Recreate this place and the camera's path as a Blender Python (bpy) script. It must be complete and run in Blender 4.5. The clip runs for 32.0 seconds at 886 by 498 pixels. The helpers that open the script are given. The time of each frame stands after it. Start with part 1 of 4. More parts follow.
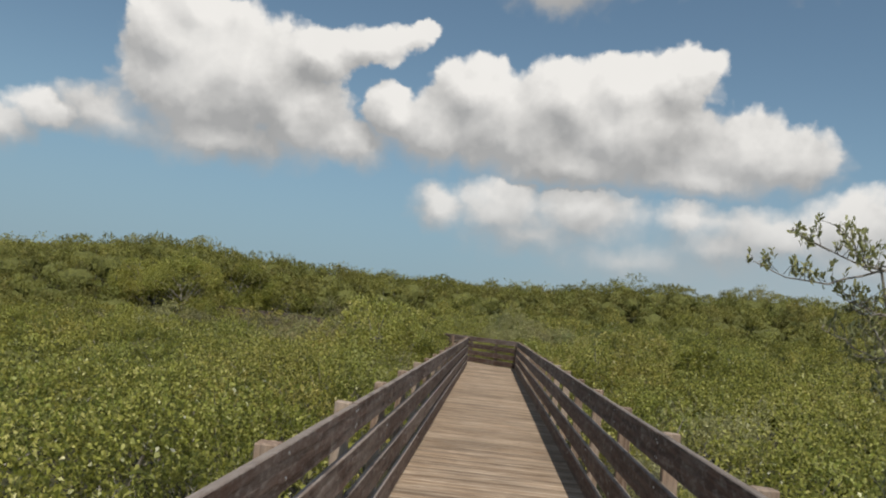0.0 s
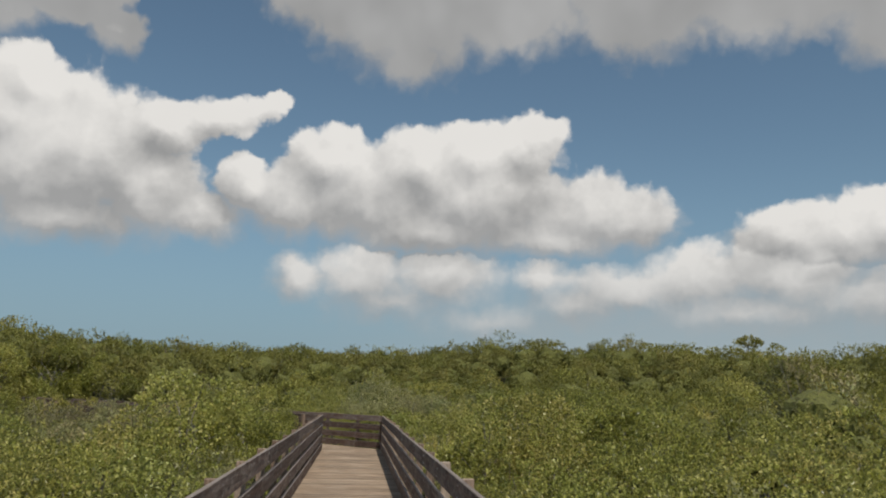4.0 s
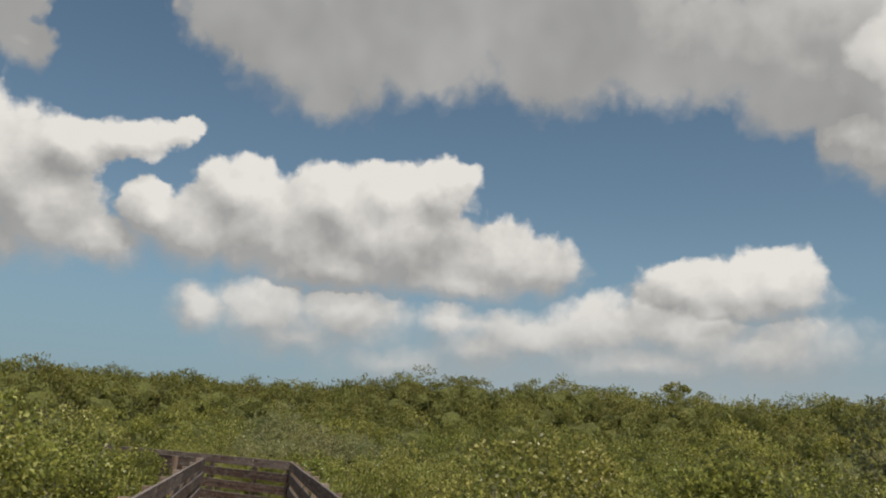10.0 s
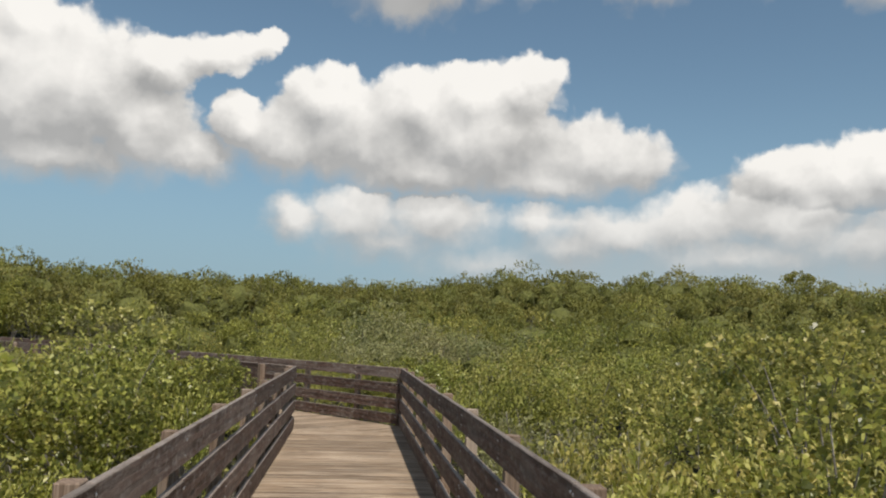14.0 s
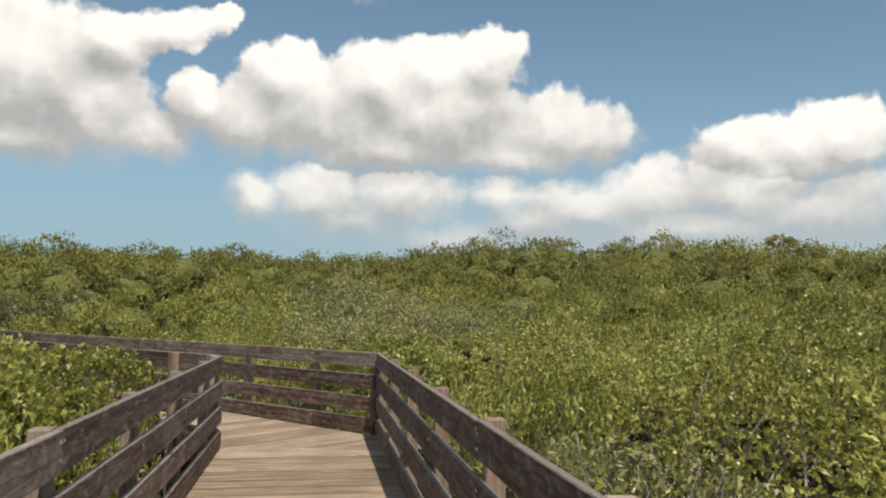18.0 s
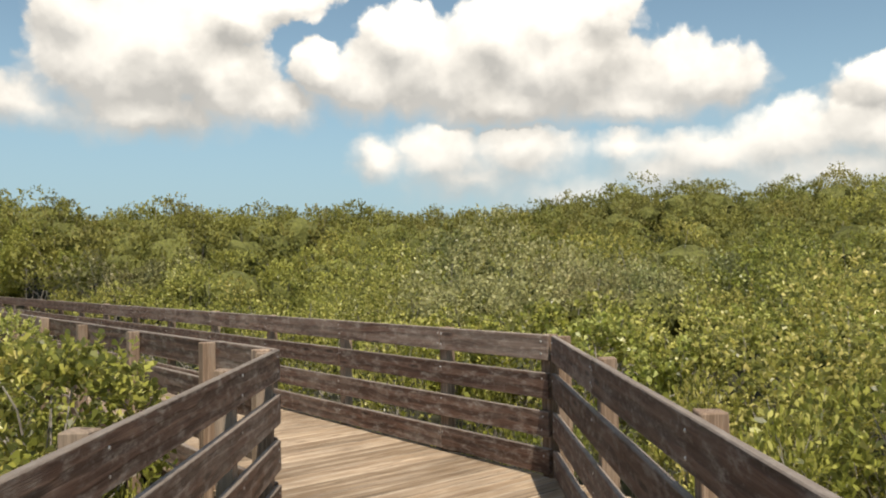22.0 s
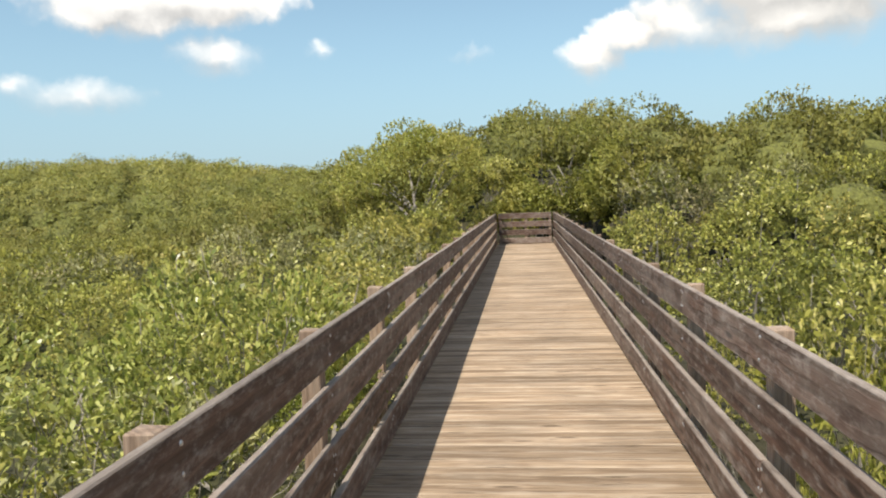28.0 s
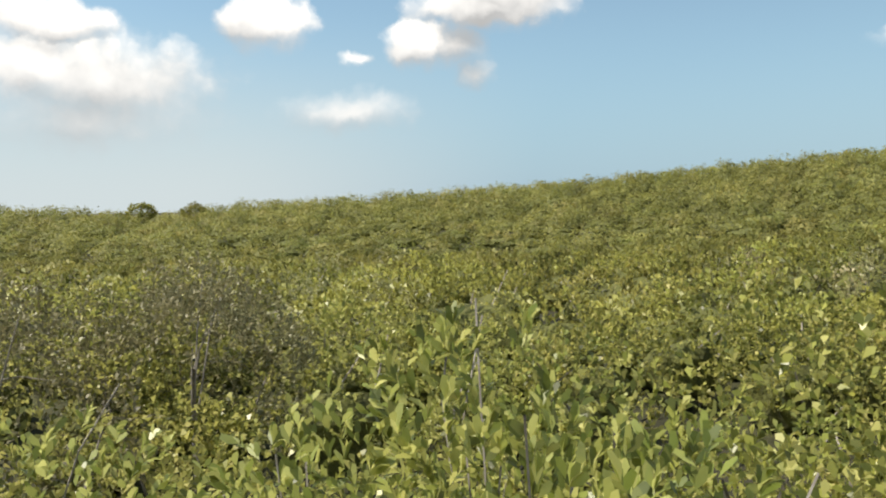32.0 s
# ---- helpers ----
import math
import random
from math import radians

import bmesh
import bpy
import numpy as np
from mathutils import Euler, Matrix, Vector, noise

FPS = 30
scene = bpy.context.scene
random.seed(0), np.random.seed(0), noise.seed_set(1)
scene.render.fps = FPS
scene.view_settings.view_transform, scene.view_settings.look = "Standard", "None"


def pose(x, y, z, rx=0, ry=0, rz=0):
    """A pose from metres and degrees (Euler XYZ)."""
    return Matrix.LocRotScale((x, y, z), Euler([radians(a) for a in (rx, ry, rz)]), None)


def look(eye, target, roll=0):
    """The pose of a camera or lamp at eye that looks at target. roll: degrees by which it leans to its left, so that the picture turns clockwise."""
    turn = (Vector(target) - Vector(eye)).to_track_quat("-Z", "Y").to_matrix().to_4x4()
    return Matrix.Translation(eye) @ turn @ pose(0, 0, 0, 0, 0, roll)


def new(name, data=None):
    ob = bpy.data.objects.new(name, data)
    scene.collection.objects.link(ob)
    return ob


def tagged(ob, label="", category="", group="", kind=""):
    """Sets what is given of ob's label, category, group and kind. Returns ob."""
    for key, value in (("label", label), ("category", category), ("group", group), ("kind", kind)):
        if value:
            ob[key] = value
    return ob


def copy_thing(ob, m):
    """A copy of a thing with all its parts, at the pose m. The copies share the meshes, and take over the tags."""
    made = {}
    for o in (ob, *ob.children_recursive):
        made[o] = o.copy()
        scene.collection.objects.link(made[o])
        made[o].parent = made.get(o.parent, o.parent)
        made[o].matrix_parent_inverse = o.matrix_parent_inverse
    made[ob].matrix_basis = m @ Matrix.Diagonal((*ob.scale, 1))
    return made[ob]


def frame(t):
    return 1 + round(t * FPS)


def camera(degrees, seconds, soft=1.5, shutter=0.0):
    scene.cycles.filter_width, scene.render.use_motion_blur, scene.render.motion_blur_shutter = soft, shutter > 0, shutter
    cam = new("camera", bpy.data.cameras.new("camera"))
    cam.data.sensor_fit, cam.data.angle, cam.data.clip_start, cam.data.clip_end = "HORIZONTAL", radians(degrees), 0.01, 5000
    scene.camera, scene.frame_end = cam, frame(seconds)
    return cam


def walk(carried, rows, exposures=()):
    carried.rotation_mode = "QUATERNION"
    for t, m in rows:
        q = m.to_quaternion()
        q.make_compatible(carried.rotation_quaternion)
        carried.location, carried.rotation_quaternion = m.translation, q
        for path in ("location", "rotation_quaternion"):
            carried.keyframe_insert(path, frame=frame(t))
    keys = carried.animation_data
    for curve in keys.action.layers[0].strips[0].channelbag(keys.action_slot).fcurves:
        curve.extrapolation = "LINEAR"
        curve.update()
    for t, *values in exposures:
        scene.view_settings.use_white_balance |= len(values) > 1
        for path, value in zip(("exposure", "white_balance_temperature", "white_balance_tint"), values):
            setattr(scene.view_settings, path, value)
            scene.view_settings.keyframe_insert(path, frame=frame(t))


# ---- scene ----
cam = camera(58.4, 32.0, 2.0)
PATH = [
    (0, look((-0.16, -3.391, 1.623), (-0.297, -1.404, 1.801), 5.7)),
    (0.5, look((-0.098, -2.809, 1.602), (-0.188, -0.811, 1.625), 4.2)),
    (1, look((-0.019, -2.23, 1.586), (0.01, -0.23, 1.614), 2.6)),
    (1.5, look((-0.003, -1.659, 1.603), (0.038, 0.341, 1.611), 2.7)),
    (2, look((-0.038, -1.028, 1.604), (0.03, 0.971, 1.592), 3.4)),
    (2.5, look((-0.001, -0.493, 1.627), (0.06, 1.505, 1.693), 3.4)),
    (3, look((0.112, 0.234, 1.588), (0.274, 2.226, 1.655), 1.8)),
    (3.5, look((0.149, 0.97, 1.672), (0.485, 2.927, 1.914), -0.3)),
    (4, look((0.071, 1.625, 1.724), (0.271, 3.581, 2.091), 1.6)),
    (4.5, look((-0.014, 2.167, 1.724), (0.146, 4.124, 2.101), 3.0)),
    (6.5, look((0.191, 4.314, 1.68), (0.465, 6.256, 2.07), 2.7)),
    (7, look((0.19, 4.793, 1.681), (0.572, 6.724, 2.036), 1.7)),
    (7.5, look((0.162, 5.387, 1.668), (0.532, 7.328, 1.978), 1.6)),
    (8, look((0.13, 6.078, 1.664), (0.349, 8.03, 2.04), 1.3)),
    (8.5, look((0.124, 6.822, 1.665), (0.467, 8.757, 2.033), 0.8)),
    (9, look((0.018, 7.582, 1.669), (0.21, 9.538, 2.041), 3.3)),
    (9.5, look((0.058, 8.257, 1.671), (0.409, 10.191, 2.04), 2.9)),
    (10, look((-0.005, 8.916, 1.669), (0.413, 10.813, 2.145), 3.4)),
    (10.5, look((0.014, 9.485, 1.668), (0.261, 11.415, 2.127), 6.3)),
    (11, look((0.037, 10.005, 1.671), (0.429, 11.914, 2.119), 5.0)),
    (11.5, look((0.056, 10.578, 1.658), (0.345, 12.495, 2.148), 4.9)),
    (12, look((0.047, 11.28, 1.644), (0.286, 13.223, 2.057), 4.3)),
    (12.5, look((0.109, 11.749, 1.625), (0.345, 13.714, 1.918), 3.4)),
    (13, look((0.077, 12.342, 1.589), (0.286, 14.32, 1.798), 2.4)),
    (13.5, look((0.026, 12.839, 1.621), (0.351, 14.803, 1.819), 2.1)),
    (14, look((-0.009, 13.26, 1.644), (0.209, 15.236, 1.867), 2.1)),
    (14.5, look((-0.062, 13.666, 1.654), (0.14, 15.643, 1.875), 2.1)),
    (16.5, look((0.024, 16.474, 1.589), (0.289, 18.449, 1.766), 0.9)),
    (17, look((0.065, 16.824, 1.585), (0.262, 18.806, 1.763), 0.3)),
    (17.5, look((0.122, 17.251, 1.574), (0.49, 19.21, 1.741), 0.1)),
    (18, look((0.145, 17.674, 1.58), (0.455, 19.643, 1.743), 0.6)),
    (18.5, look((0.19, 18.144, 1.546), (0.386, 20.128, 1.71), 2.7)),
    (19, look((0.272, 18.632, 1.536), (0.521, 20.61, 1.703), 3.3)),
    (19.5, look((0.227, 19.294, 1.594), (0.44, 21.272, 1.802), 3.9)),
    (20, look((0.221, 19.808, 1.59), (0.42, 21.79, 1.776), 3.3)),
    (20.5, look((0.219, 20.375, 1.585), (0.41, 22.358, 1.753), 1.8)),
    (21, look((0.135, 21.074, 1.551), (0.257, 23.067, 1.674), 0.5)),
    (21.5, look((0.127, 21.647, 1.536), (0.194, 23.645, 1.62), -0.1)),
    (22, look((0.133, 22.173, 1.547), (0.134, 24.173, 1.605), -1.0)),
    (22.5, look((0.117, 22.665, 1.541), (0.076, 24.664, 1.52), -1.1)),
    (23, look((0.143, 23.206, 1.533), (0.078, 25.205, 1.501), -1.9)),
    (23.5, look((0.099, 23.739, 1.531), (-0.062, 25.732, 1.515), -1.9)),
    (24, look((0.1, 24.242, 1.559), (-0.189, 26.221, 1.534), -1.1)),
    (24.5, look((0.136, 24.794, 1.591), (-0.326, 26.739, 1.663), -0.7)),
    (25, look((0.06, 25.397, 1.533), (-0.548, 27.302, 1.585), 0.6)),
    (25.5, look((0.037, 25.959, 1.501), (-0.741, 27.799, 1.419), -0.0)),
    (26, look((-0.024, 26.446, 1.541), (-0.996, 28.191, 1.449), 0.7)),
    (26.5, look((-0.163, 26.962, 1.528), (-1.275, 28.618, 1.38), 0.1)),
    (28.5, look((-0.931, 28.679, 1.684), (-2.56, 29.837, 1.594), -2.7)),
    (29, look((-1.419, 28.979, 1.639), (-3.298, 29.662, 1.602), -4.0)),
    (29.5, look((-1.782, 29.380, 1.622), (-3.779, 29.486, 1.655), -6.6)),
    (30, look((-2.128, 29.793, 1.603), (-4.099, 29.451, 1.661), -5.6)),
    (30.5, look((-2.476, 30.207, 1.630), (-4.416, 29.718, 1.664), -2.6)),
    (31, look((-2.816, 30.626, 1.630), (-4.715, 30.004, 1.595), -4.4)),
    (31.5, look((-3.156, 31.046, 1.630), (-5.078, 30.507, 1.554), -1.4)),
    (32, look((-3.496, 31.466, 1.630), (-5.414, 30.920, 1.521), -1.3)),
]
EXPOSURES = ((0.0, -0.15, 6700, 10), (0.6, 0.25, 6950, 10), (1.2, 0.4, 7150, 10), (2.8, 0.4, 7150, 10), (3.4, 0.1, 6950, 10), (4.0, -0.3, 6700, 10), (8.0, -0.3, 6850, 10), (10.0, -0.3, 6850, 10), (11.0, -0.45, 6850, 10), (12.0, -0.45, 6800, 10), (13.5, -0.08, 6750, 10), (17.0, 0.1, 6850, 10), (19.0, 0.2, 6900, 10), (21.0, 0.28, 7100, 10), (22.0, 0.42, 7300, 10), (23.0, 0.66, 7250, 10), (24.0, 0.7, 7200, 10), (25.0, 0.6, 7200, 10), (26.5, 0.74, 7150, 10), (29.0, 0.66, 6950, 10), (29.5, 0.55, 6950, 10), (30.0, 0.45, 7000, 10), (31.0, 0.36, 6950, 10), (32.0, 0.55, 6950, 10))
walk(cam, PATH, EXPOSURES)

# ---- world, sun, exposure ----
SUN_EL, SUN_AZ = radians(57), radians(193)      # azimuth from +y towards -x
sun_way = Vector((-math.sin(SUN_AZ) * math.cos(SUN_EL), math.cos(SUN_AZ) * math.cos(SUN_EL), math.sin(SUN_EL)))
sun = new("sun", bpy.data.lights.new("sun", "SUN"))
sun.data.energy, sun.data.angle, sun.data.color = 3.9, radians(0.55), (1.0, 0.95, 0.86)
sun.matrix_world = look(sun_way * 60, (0, 0, 0))


def link(tree, a, b):
    tree.links.new(a, b)


def maths(tree, op, a, b=None, c=None, clamp=False):
    n = tree.nodes.new("ShaderNodeMath")
    n.operation, n.use_clamp = op, clamp
    for i, v in enumerate((a, b, c)):
        if v is None:
            continue
        if isinstance(v, (int, float)):
            n.inputs[i].default_value = v
        else:
            tree.links.new(v, n.inputs[i])
    return n.outputs[0]


def vmaths(tree, op, a, b=None, out=0):
    n = tree.nodes.new("ShaderNodeVectorMath")
    n.operation = op
    for i, v in enumerate((a, b)):
        if v is None:
            continue
        if isinstance(v, (tuple, list)):
            n.inputs[i].default_value = v
        else:
            tree.links.new(v, n.inputs[i])
    return n.outputs[out]


def smooth(tree, v, lo, hi, a=0.0, b=1.0):
    n = tree.nodes.new("ShaderNodeMapRange")
    n.interpolation_type = "SMOOTHSTEP"
    tree.links.new(v, n.inputs["Value"])
    for k, x in (("From Min", lo), ("From Max", hi), ("To Min", a), ("To Max", b)):
        n.inputs[k].default_value = x
    return n.outputs[0]


def mixcol(tree, f, a, b, blend="MIX"):
    n = tree.nodes.new("ShaderNodeMix")
    n.data_type, n.blend_type = "RGBA", blend
    for s, v in ((n.inputs[0], f), (n.inputs[6], a), (n.inputs[7], b)):
        if isinstance(v, (int, float)):
            s.default_value = v
        elif isinstance(v, (tuple, list)):
            s.default_value = (*v, 1) if len(v) == 3 else v
        else:
            tree.links.new(v, s)
    return n.outputs[2]


def noise_tex(tree, vec, scale, detail=4.0, rough=0.55, colour=False, distortion=0.0):
    n = tree.nodes.new("ShaderNodeTexNoise")
    n.inputs["Scale"].default_value, n.inputs["Detail"].default_value = scale, detail
    n.inputs["Roughness"].default_value, n.inputs["Distortion"].default_value = rough, distortion
    if vec is not None:
        tree.links.new(vec, n.inputs["Vector"])
    return n.outputs[1] if colour else n.outputs[0]


# cumulus banks: centre azimuth (from +y towards -x) and elevation, half width and half height, in degrees
BANK_MAIN = ((-0.3, 13.9, 7.2, 5.0), (-9.1, 14.1, 6.9, 4.7), (-16.7, 12.9, 5.2, 3.6), (5.6, 13.3, 4.6, 3.3), (-11.7, 17.9, 3.7, 2.6), (-19.6, 12.5, 4.4, 3.0), (-8.3, 17.5, 4.0, 2.8), (2.7, 16.5, 3.9, 2.7), (8.6, 14.4, 2.6, 2.6), (-12.8, 18.9, 2.4, 2.0), (-4.2, 16.4, 5.1, 3.6), (-4.5, 11.6, 9.0, 2.4), (-13.5, 11.4, 8.0, 2.2))
BANK_LEFT = ((19.6, 15.1, 8.2, 6.0), (22.4, 14.2, 6.4, 5.6), (24.4, 17.0, 4.4, 3.4), (15.4, 13.1, 5.2, 3.9), (10.6, 18.9, 3.0, 1.6), (28.6, 11.4, 4.6, 2.2), (23.3, 19.5, 2.8, 2.6), (8.6, 19.7, 2.4, 1.2), (7.0, 20.3, 1.7, 0.8), (14.3, 17.7, 3.0, 2.2), (12.0, 11.9, 5.2, 2.4), (20.5, 10.7, 9.0, 2.4))
BANK_LOWA = ((4.4, 8.0, 2.9, 2.5), (-0.3, 7.9, 5.6, 3.8), (-6.0, 8.3, 6.2, 3.3), (-2.0, 6.6, 7.0, 2.2))
BANK_LOWB = ((-29.8, 11.1, 5.3, 2.7), (-33.5, 11.1, 5.3, 3.1), (-36.1, 11.4, 3.9, 3.1), (-32.4, 9.9, 8.4, 2.1),)
BANK_LOWC = ((-19.0, 7.6, 8.3, 2.9), (-23.9, 8.2, 7.4, 3.3), (-29.7, 8.6, 8.9, 3.5), (-15.6, 6.5, 6.0, 2.7), (-34.9, 6.9, 8.9, 3.6), (-27.2, 6.1, 14.4, 2.3), (-13.0, 8.4, 3.2, 2.0), (-9.5, 5.4, 9.0, 2.0))
BANK_DARK = ((-2.5, 27.4, 9.0, 6.2), (-20.7, 27.6, 8.1, 5.1), (-35.1, 27.0, 7.4, 4.6), (-10.5, 28.2, 8.1, 5.1), (2.7, 29.0, 7.5, 5.1), (-28.9, 27.4, 7.3, 4.6), (-38.3, 25.4, 5.4, 3.4), (-40.7, 29.4, 5.2, 4.6), (-2.8, 23.9, 3.6, 2.2), (-13.8, 33.7, 25.5, 7.2), (-37.6, 24.0, 5.4, 3.6), (-40.7, 23.8, 6.7, 4.0))
BANK_RIGHT = ((-41.1, 21.4, 3.5, 4.0), (-43.4, 25.2, 5.0, 5.4), (-44.0, 19.6, 3.9, 3.6), (-46.8, 22.9, 6.6, 6.7),)
BANK_DARKB = ((26.9, 23.8, 4.8, 3.3), (21.5, 25.4, 4.5, 3.1), (18.2, 23.4, 2.6, 1.9), (19.5, 27.6, 3.2, 2.0), (29.5, 22.6, 4.1, 2.4))
BANK_TAIL = ((34.0, 9.4, 2.7, 2.0), (31.3, 10.9, 3.7, 1.6),)
BANK_TOPL = ((41.1, 16.7, 4.7, 1.6),)
BANK_WEST = ((62.8, 14.0, 10.1, 2.9), (66.0, 12.9, 6.3, 2.2), (60.2, 10.1, 3.9, 1.7),)
BANK_WESTB = ((75.6, 9.9, 2.7, 0.9), (73.0, 8.0, 2.5, 1.1), (69.0, 7.3, 5.6, 1.6),)
BANK_WESTC = ((53.3, 10.7, 1.7, 1.0), (42.2, 10.0, 1.9, 0.7),)
BANK_TOWER = ((101.1, 14.5, 5.7, 3.1), (97.8, 17.5, 5.1, 3.6), (105.0, 11.3, 3.5, 2.0), (94.8, 19.2, 3.9, 2.7),)
BANK_FAR = ((128.7, 8.4, 10.2, 4.1), (132.7, 9.3, 6.5, 3.6), (129.9, 6.0, 10.1, 3.1), (139.9, 7.8, 8.3, 5.6),)
BANK_FARB = ((131.6, 12.1, 5.4, 2.1),)
BANK_FARC = ((112.3, 6.7, 6.4, 2.1),)
BANK_FARD = ((118.0, 12.8, 4.2, 2.4),)
BANK_FARE = ((107.1, 11.3, 3.5, 2.3), (103.5, 9.3, 2.0, 1.7),)
BANK_FARF = ((102.4, 13.7, 7.1, 2.1),)
BANK_FARG = ((111.8, 10.5, 1.9, 0.7),)
# unseen banks behind and overhead, added to whiten the sky's fill light
BANK_UNSEEN_FILL = ((172, 20, 24, 9), (-168, 34, 22, 10), (-128, 18, 24, 8), (-95, 30, 20, 10), (-70, 14, 14, 5), (140, 40, 18, 9), (100, 45, 22, 9), (-60, 46, 20, 9), (20, 50, 26, 9), (-20, 38, 22, 6), (60, 33, 16, 6))
CLOUDS = (BANK_MAIN, BANK_LEFT, BANK_LOWA, BANK_LOWB, BANK_LOWC, BANK_DARK, BANK_RIGHT, BANK_DARKB, BANK_TAIL, BANK_TOPL, BANK_WEST, BANK_WESTB, BANK_WESTC, BANK_TOWER, BANK_FAR, BANK_FARB, BANK_FARC, BANK_FARD, BANK_FARE, BANK_FARF, BANK_FARG, BANK_UNSEEN_FILL)
FAINT = (BANK_WESTC, BANK_TOPL)
CLOUD_SHADE, CLOUD_WHITE, SKY_STRENGTH = (0.43, 0.44, 0.45), (0.93, 0.925, 0.91), 0.098

def cloud_group():
    """Density of the cumulus field, and the height within a cloud, at a point in degrees of azimuth and elevation."""
    g = bpy.data.node_groups.new("cumulus", "ShaderNodeTree")
    g.interface.new_socket("Place", in_out="INPUT", socket_type="NodeSocketVector")
    g.interface.new_socket("Density", in_out="OUTPUT", socket_type="NodeSocketFloat")
    g.interface.new_socket("Height", in_out="OUTPUT", socket_type="NodeSocketFloat")
    gi, go = g.nodes.new("NodeGroupInput"), g.nodes.new("NodeGroupOutput")
    p = gi.outputs[0]
    wide = noise_tex(g, p, 0.17, 2.0, 0.5, colour=True)
    q = vmaths(g, "ADD", p, vmaths(g, "MULTIPLY", vmaths(g, "SUBTRACT", wide, (0.5, 0.5, 0.5)), (1.3, 0.9, 0)))
    fine = noise_tex(g, p, 0.55, 6.0, 0.54, colour=True)
    q = vmaths(g, "ADD", q, vmaths(g, "MULTIPLY", vmaths(g, "SUBTRACT", fine, (0.5, 0.5, 0.5)), (1.9, 1.8, 0)))
    split = g.nodes.new("ShaderNodeSeparateXYZ")
    link(g, q, split.inputs[0])
    total = height = None
    for bank in CLOUDS:
        own = None
        for az, el, rx, ry in bank:
            d = vmaths(g, "MULTIPLY", vmaths(g, "SUBTRACT", q, (az, el, 0)), (1 / rx, 1 / ry, 0))
            s = maths(g, "MULTIPLY", maths(g, "SUBTRACT", 1.0, vmaths(g, "LENGTH", d, out=1)), min(1.0, 0.35 + ry / 3.6) * (0.45 if bank in FAINT else 1.0))
            own = s if own is None else maths(g, "SMOOTH_MAX", own, s, 0.2)
        base = min(el - ry for _, el, _, ry in bank)
        top = max(el + ry for _, el, _, ry in bank)
        h = maths(g, "DIVIDE", maths(g, "SUBTRACT", split.outputs[1], base), top - base)
        if total is None:
            total, height = own, h
        else:
            more = maths(g, "SUBTRACT", own, total)
            pick = smooth(g, more, -0.15, 0.15)
            height = maths(g, "ADD", height, maths(g, "MULTIPLY", pick, maths(g, "SUBTRACT", h, height)))
            total = maths(g, "SMOOTH_MAX", total, own, 0.1)
    puffs = g.nodes.new("ShaderNodeTexVoronoi")
    puffs.feature, puffs.voronoi_dimensions = "SMOOTH_F1", "2D"
    puffs.inputs["Scale"].default_value, puffs.inputs["Detail"].default_value = 0.5, 2.0
    link(g, q, puffs.inputs["Vector"])
    total = maths(g, "ADD", total, maths(g, "MULTIPLY", maths(g, "SUBTRACT", 0.42, puffs.outputs["Distance"]), 0.26))
    link(g, total, go.inputs[0]), link(g, height, go.inputs[1])
    return g


world = bpy.data.worlds.new("sky")
scene.world = world
world.use_nodes = True
wt = world.node_tree
wt.nodes.clear()
sky = wt.nodes.new("ShaderNodeTexSky")
sky.sky_type, sky.sun_disc = "NISHITA", False
sky.sun_elevation, sky.sun_rotation = SUN_EL, -SUN_AZ
sky.air_density, sky.dust_density, sky.ozone_density, sky.altitude = 1.0, 0.5, 1.4, 0
way = wt.nodes.new("ShaderNodeTexCoord").outputs["Generated"]
sep = wt.nodes.new("ShaderNodeSeparateXYZ")
link(wt, way, sep.inputs[0])
azim = maths(wt, "MULTIPLY", maths(wt, "ARCTAN2", maths(wt, "MULTIPLY", sep.outputs[0], -1.0), sep.outputs[1]), 57.29578)
elev = maths(wt, "MULTIPLY", maths(wt, "ARCSINE", sep.outputs[2]), 57.29578)
comb = wt.nodes.new("ShaderNodeCombineXYZ")
link(wt, azim, comb.inputs[0]), link(wt, elev, comb.inputs[1])
place = comb.outputs[0]
GROUP = cloud_group()


def density(at):
    n = wt.nodes.new("ShaderNodeGroup")
    n.node_tree = GROUP
    link(wt, at, n.inputs[0])
    return n.outputs


dens, high = density(place)
# the heads are white, the bases grey; small heads stand out towards the sun
relief = maths(wt, "SUBTRACT", dens, density(vmaths(wt, "ADD", place, (-0.6, 1.3, 0)))[0])
mottle = maths(wt, "SUBTRACT", noise_tex(wt, place, 0.15, 2.5, 0.5), 0.5)
tone = smooth(wt, maths(wt, "ADD", high, maths(wt, "MULTIPLY", mottle, 0.7)), -0.02, 1.12)
tone = maths(wt, "ADD", tone, maths(wt, "MULTIPLY", relief, smooth(wt, elev, 20.0, 24.5, 0.9, 0.4)))
under = maths(wt, "MULTIPLY", smooth(wt, elev, 19.5, 25.5, 0.0, 0.5), smooth(wt, azim, -38.0, -20.0, 0.35, 1.0))
tone = maths(wt, "SUBTRACT", tone, under, clamp=True)
soft_edge = maths(wt, "ADD", smooth(wt, high, 0.05, 0.6, 0.55, 0.2), smooth(wt, elev, 3.0, 14.0, 0.85, 0.0))
soft_edge = maths(wt, "ADD", soft_edge, smooth(wt, azim, 35.0, 60.0, 0.0, 0.16))
cover = smooth(wt, maths(wt, "DIVIDE", maths(wt, "ADD", dens, 0.02), soft_edge), 0.0, 1.0)
cloud = mixcol(wt, tone, CLOUD_SHADE, CLOUD_WHITE)
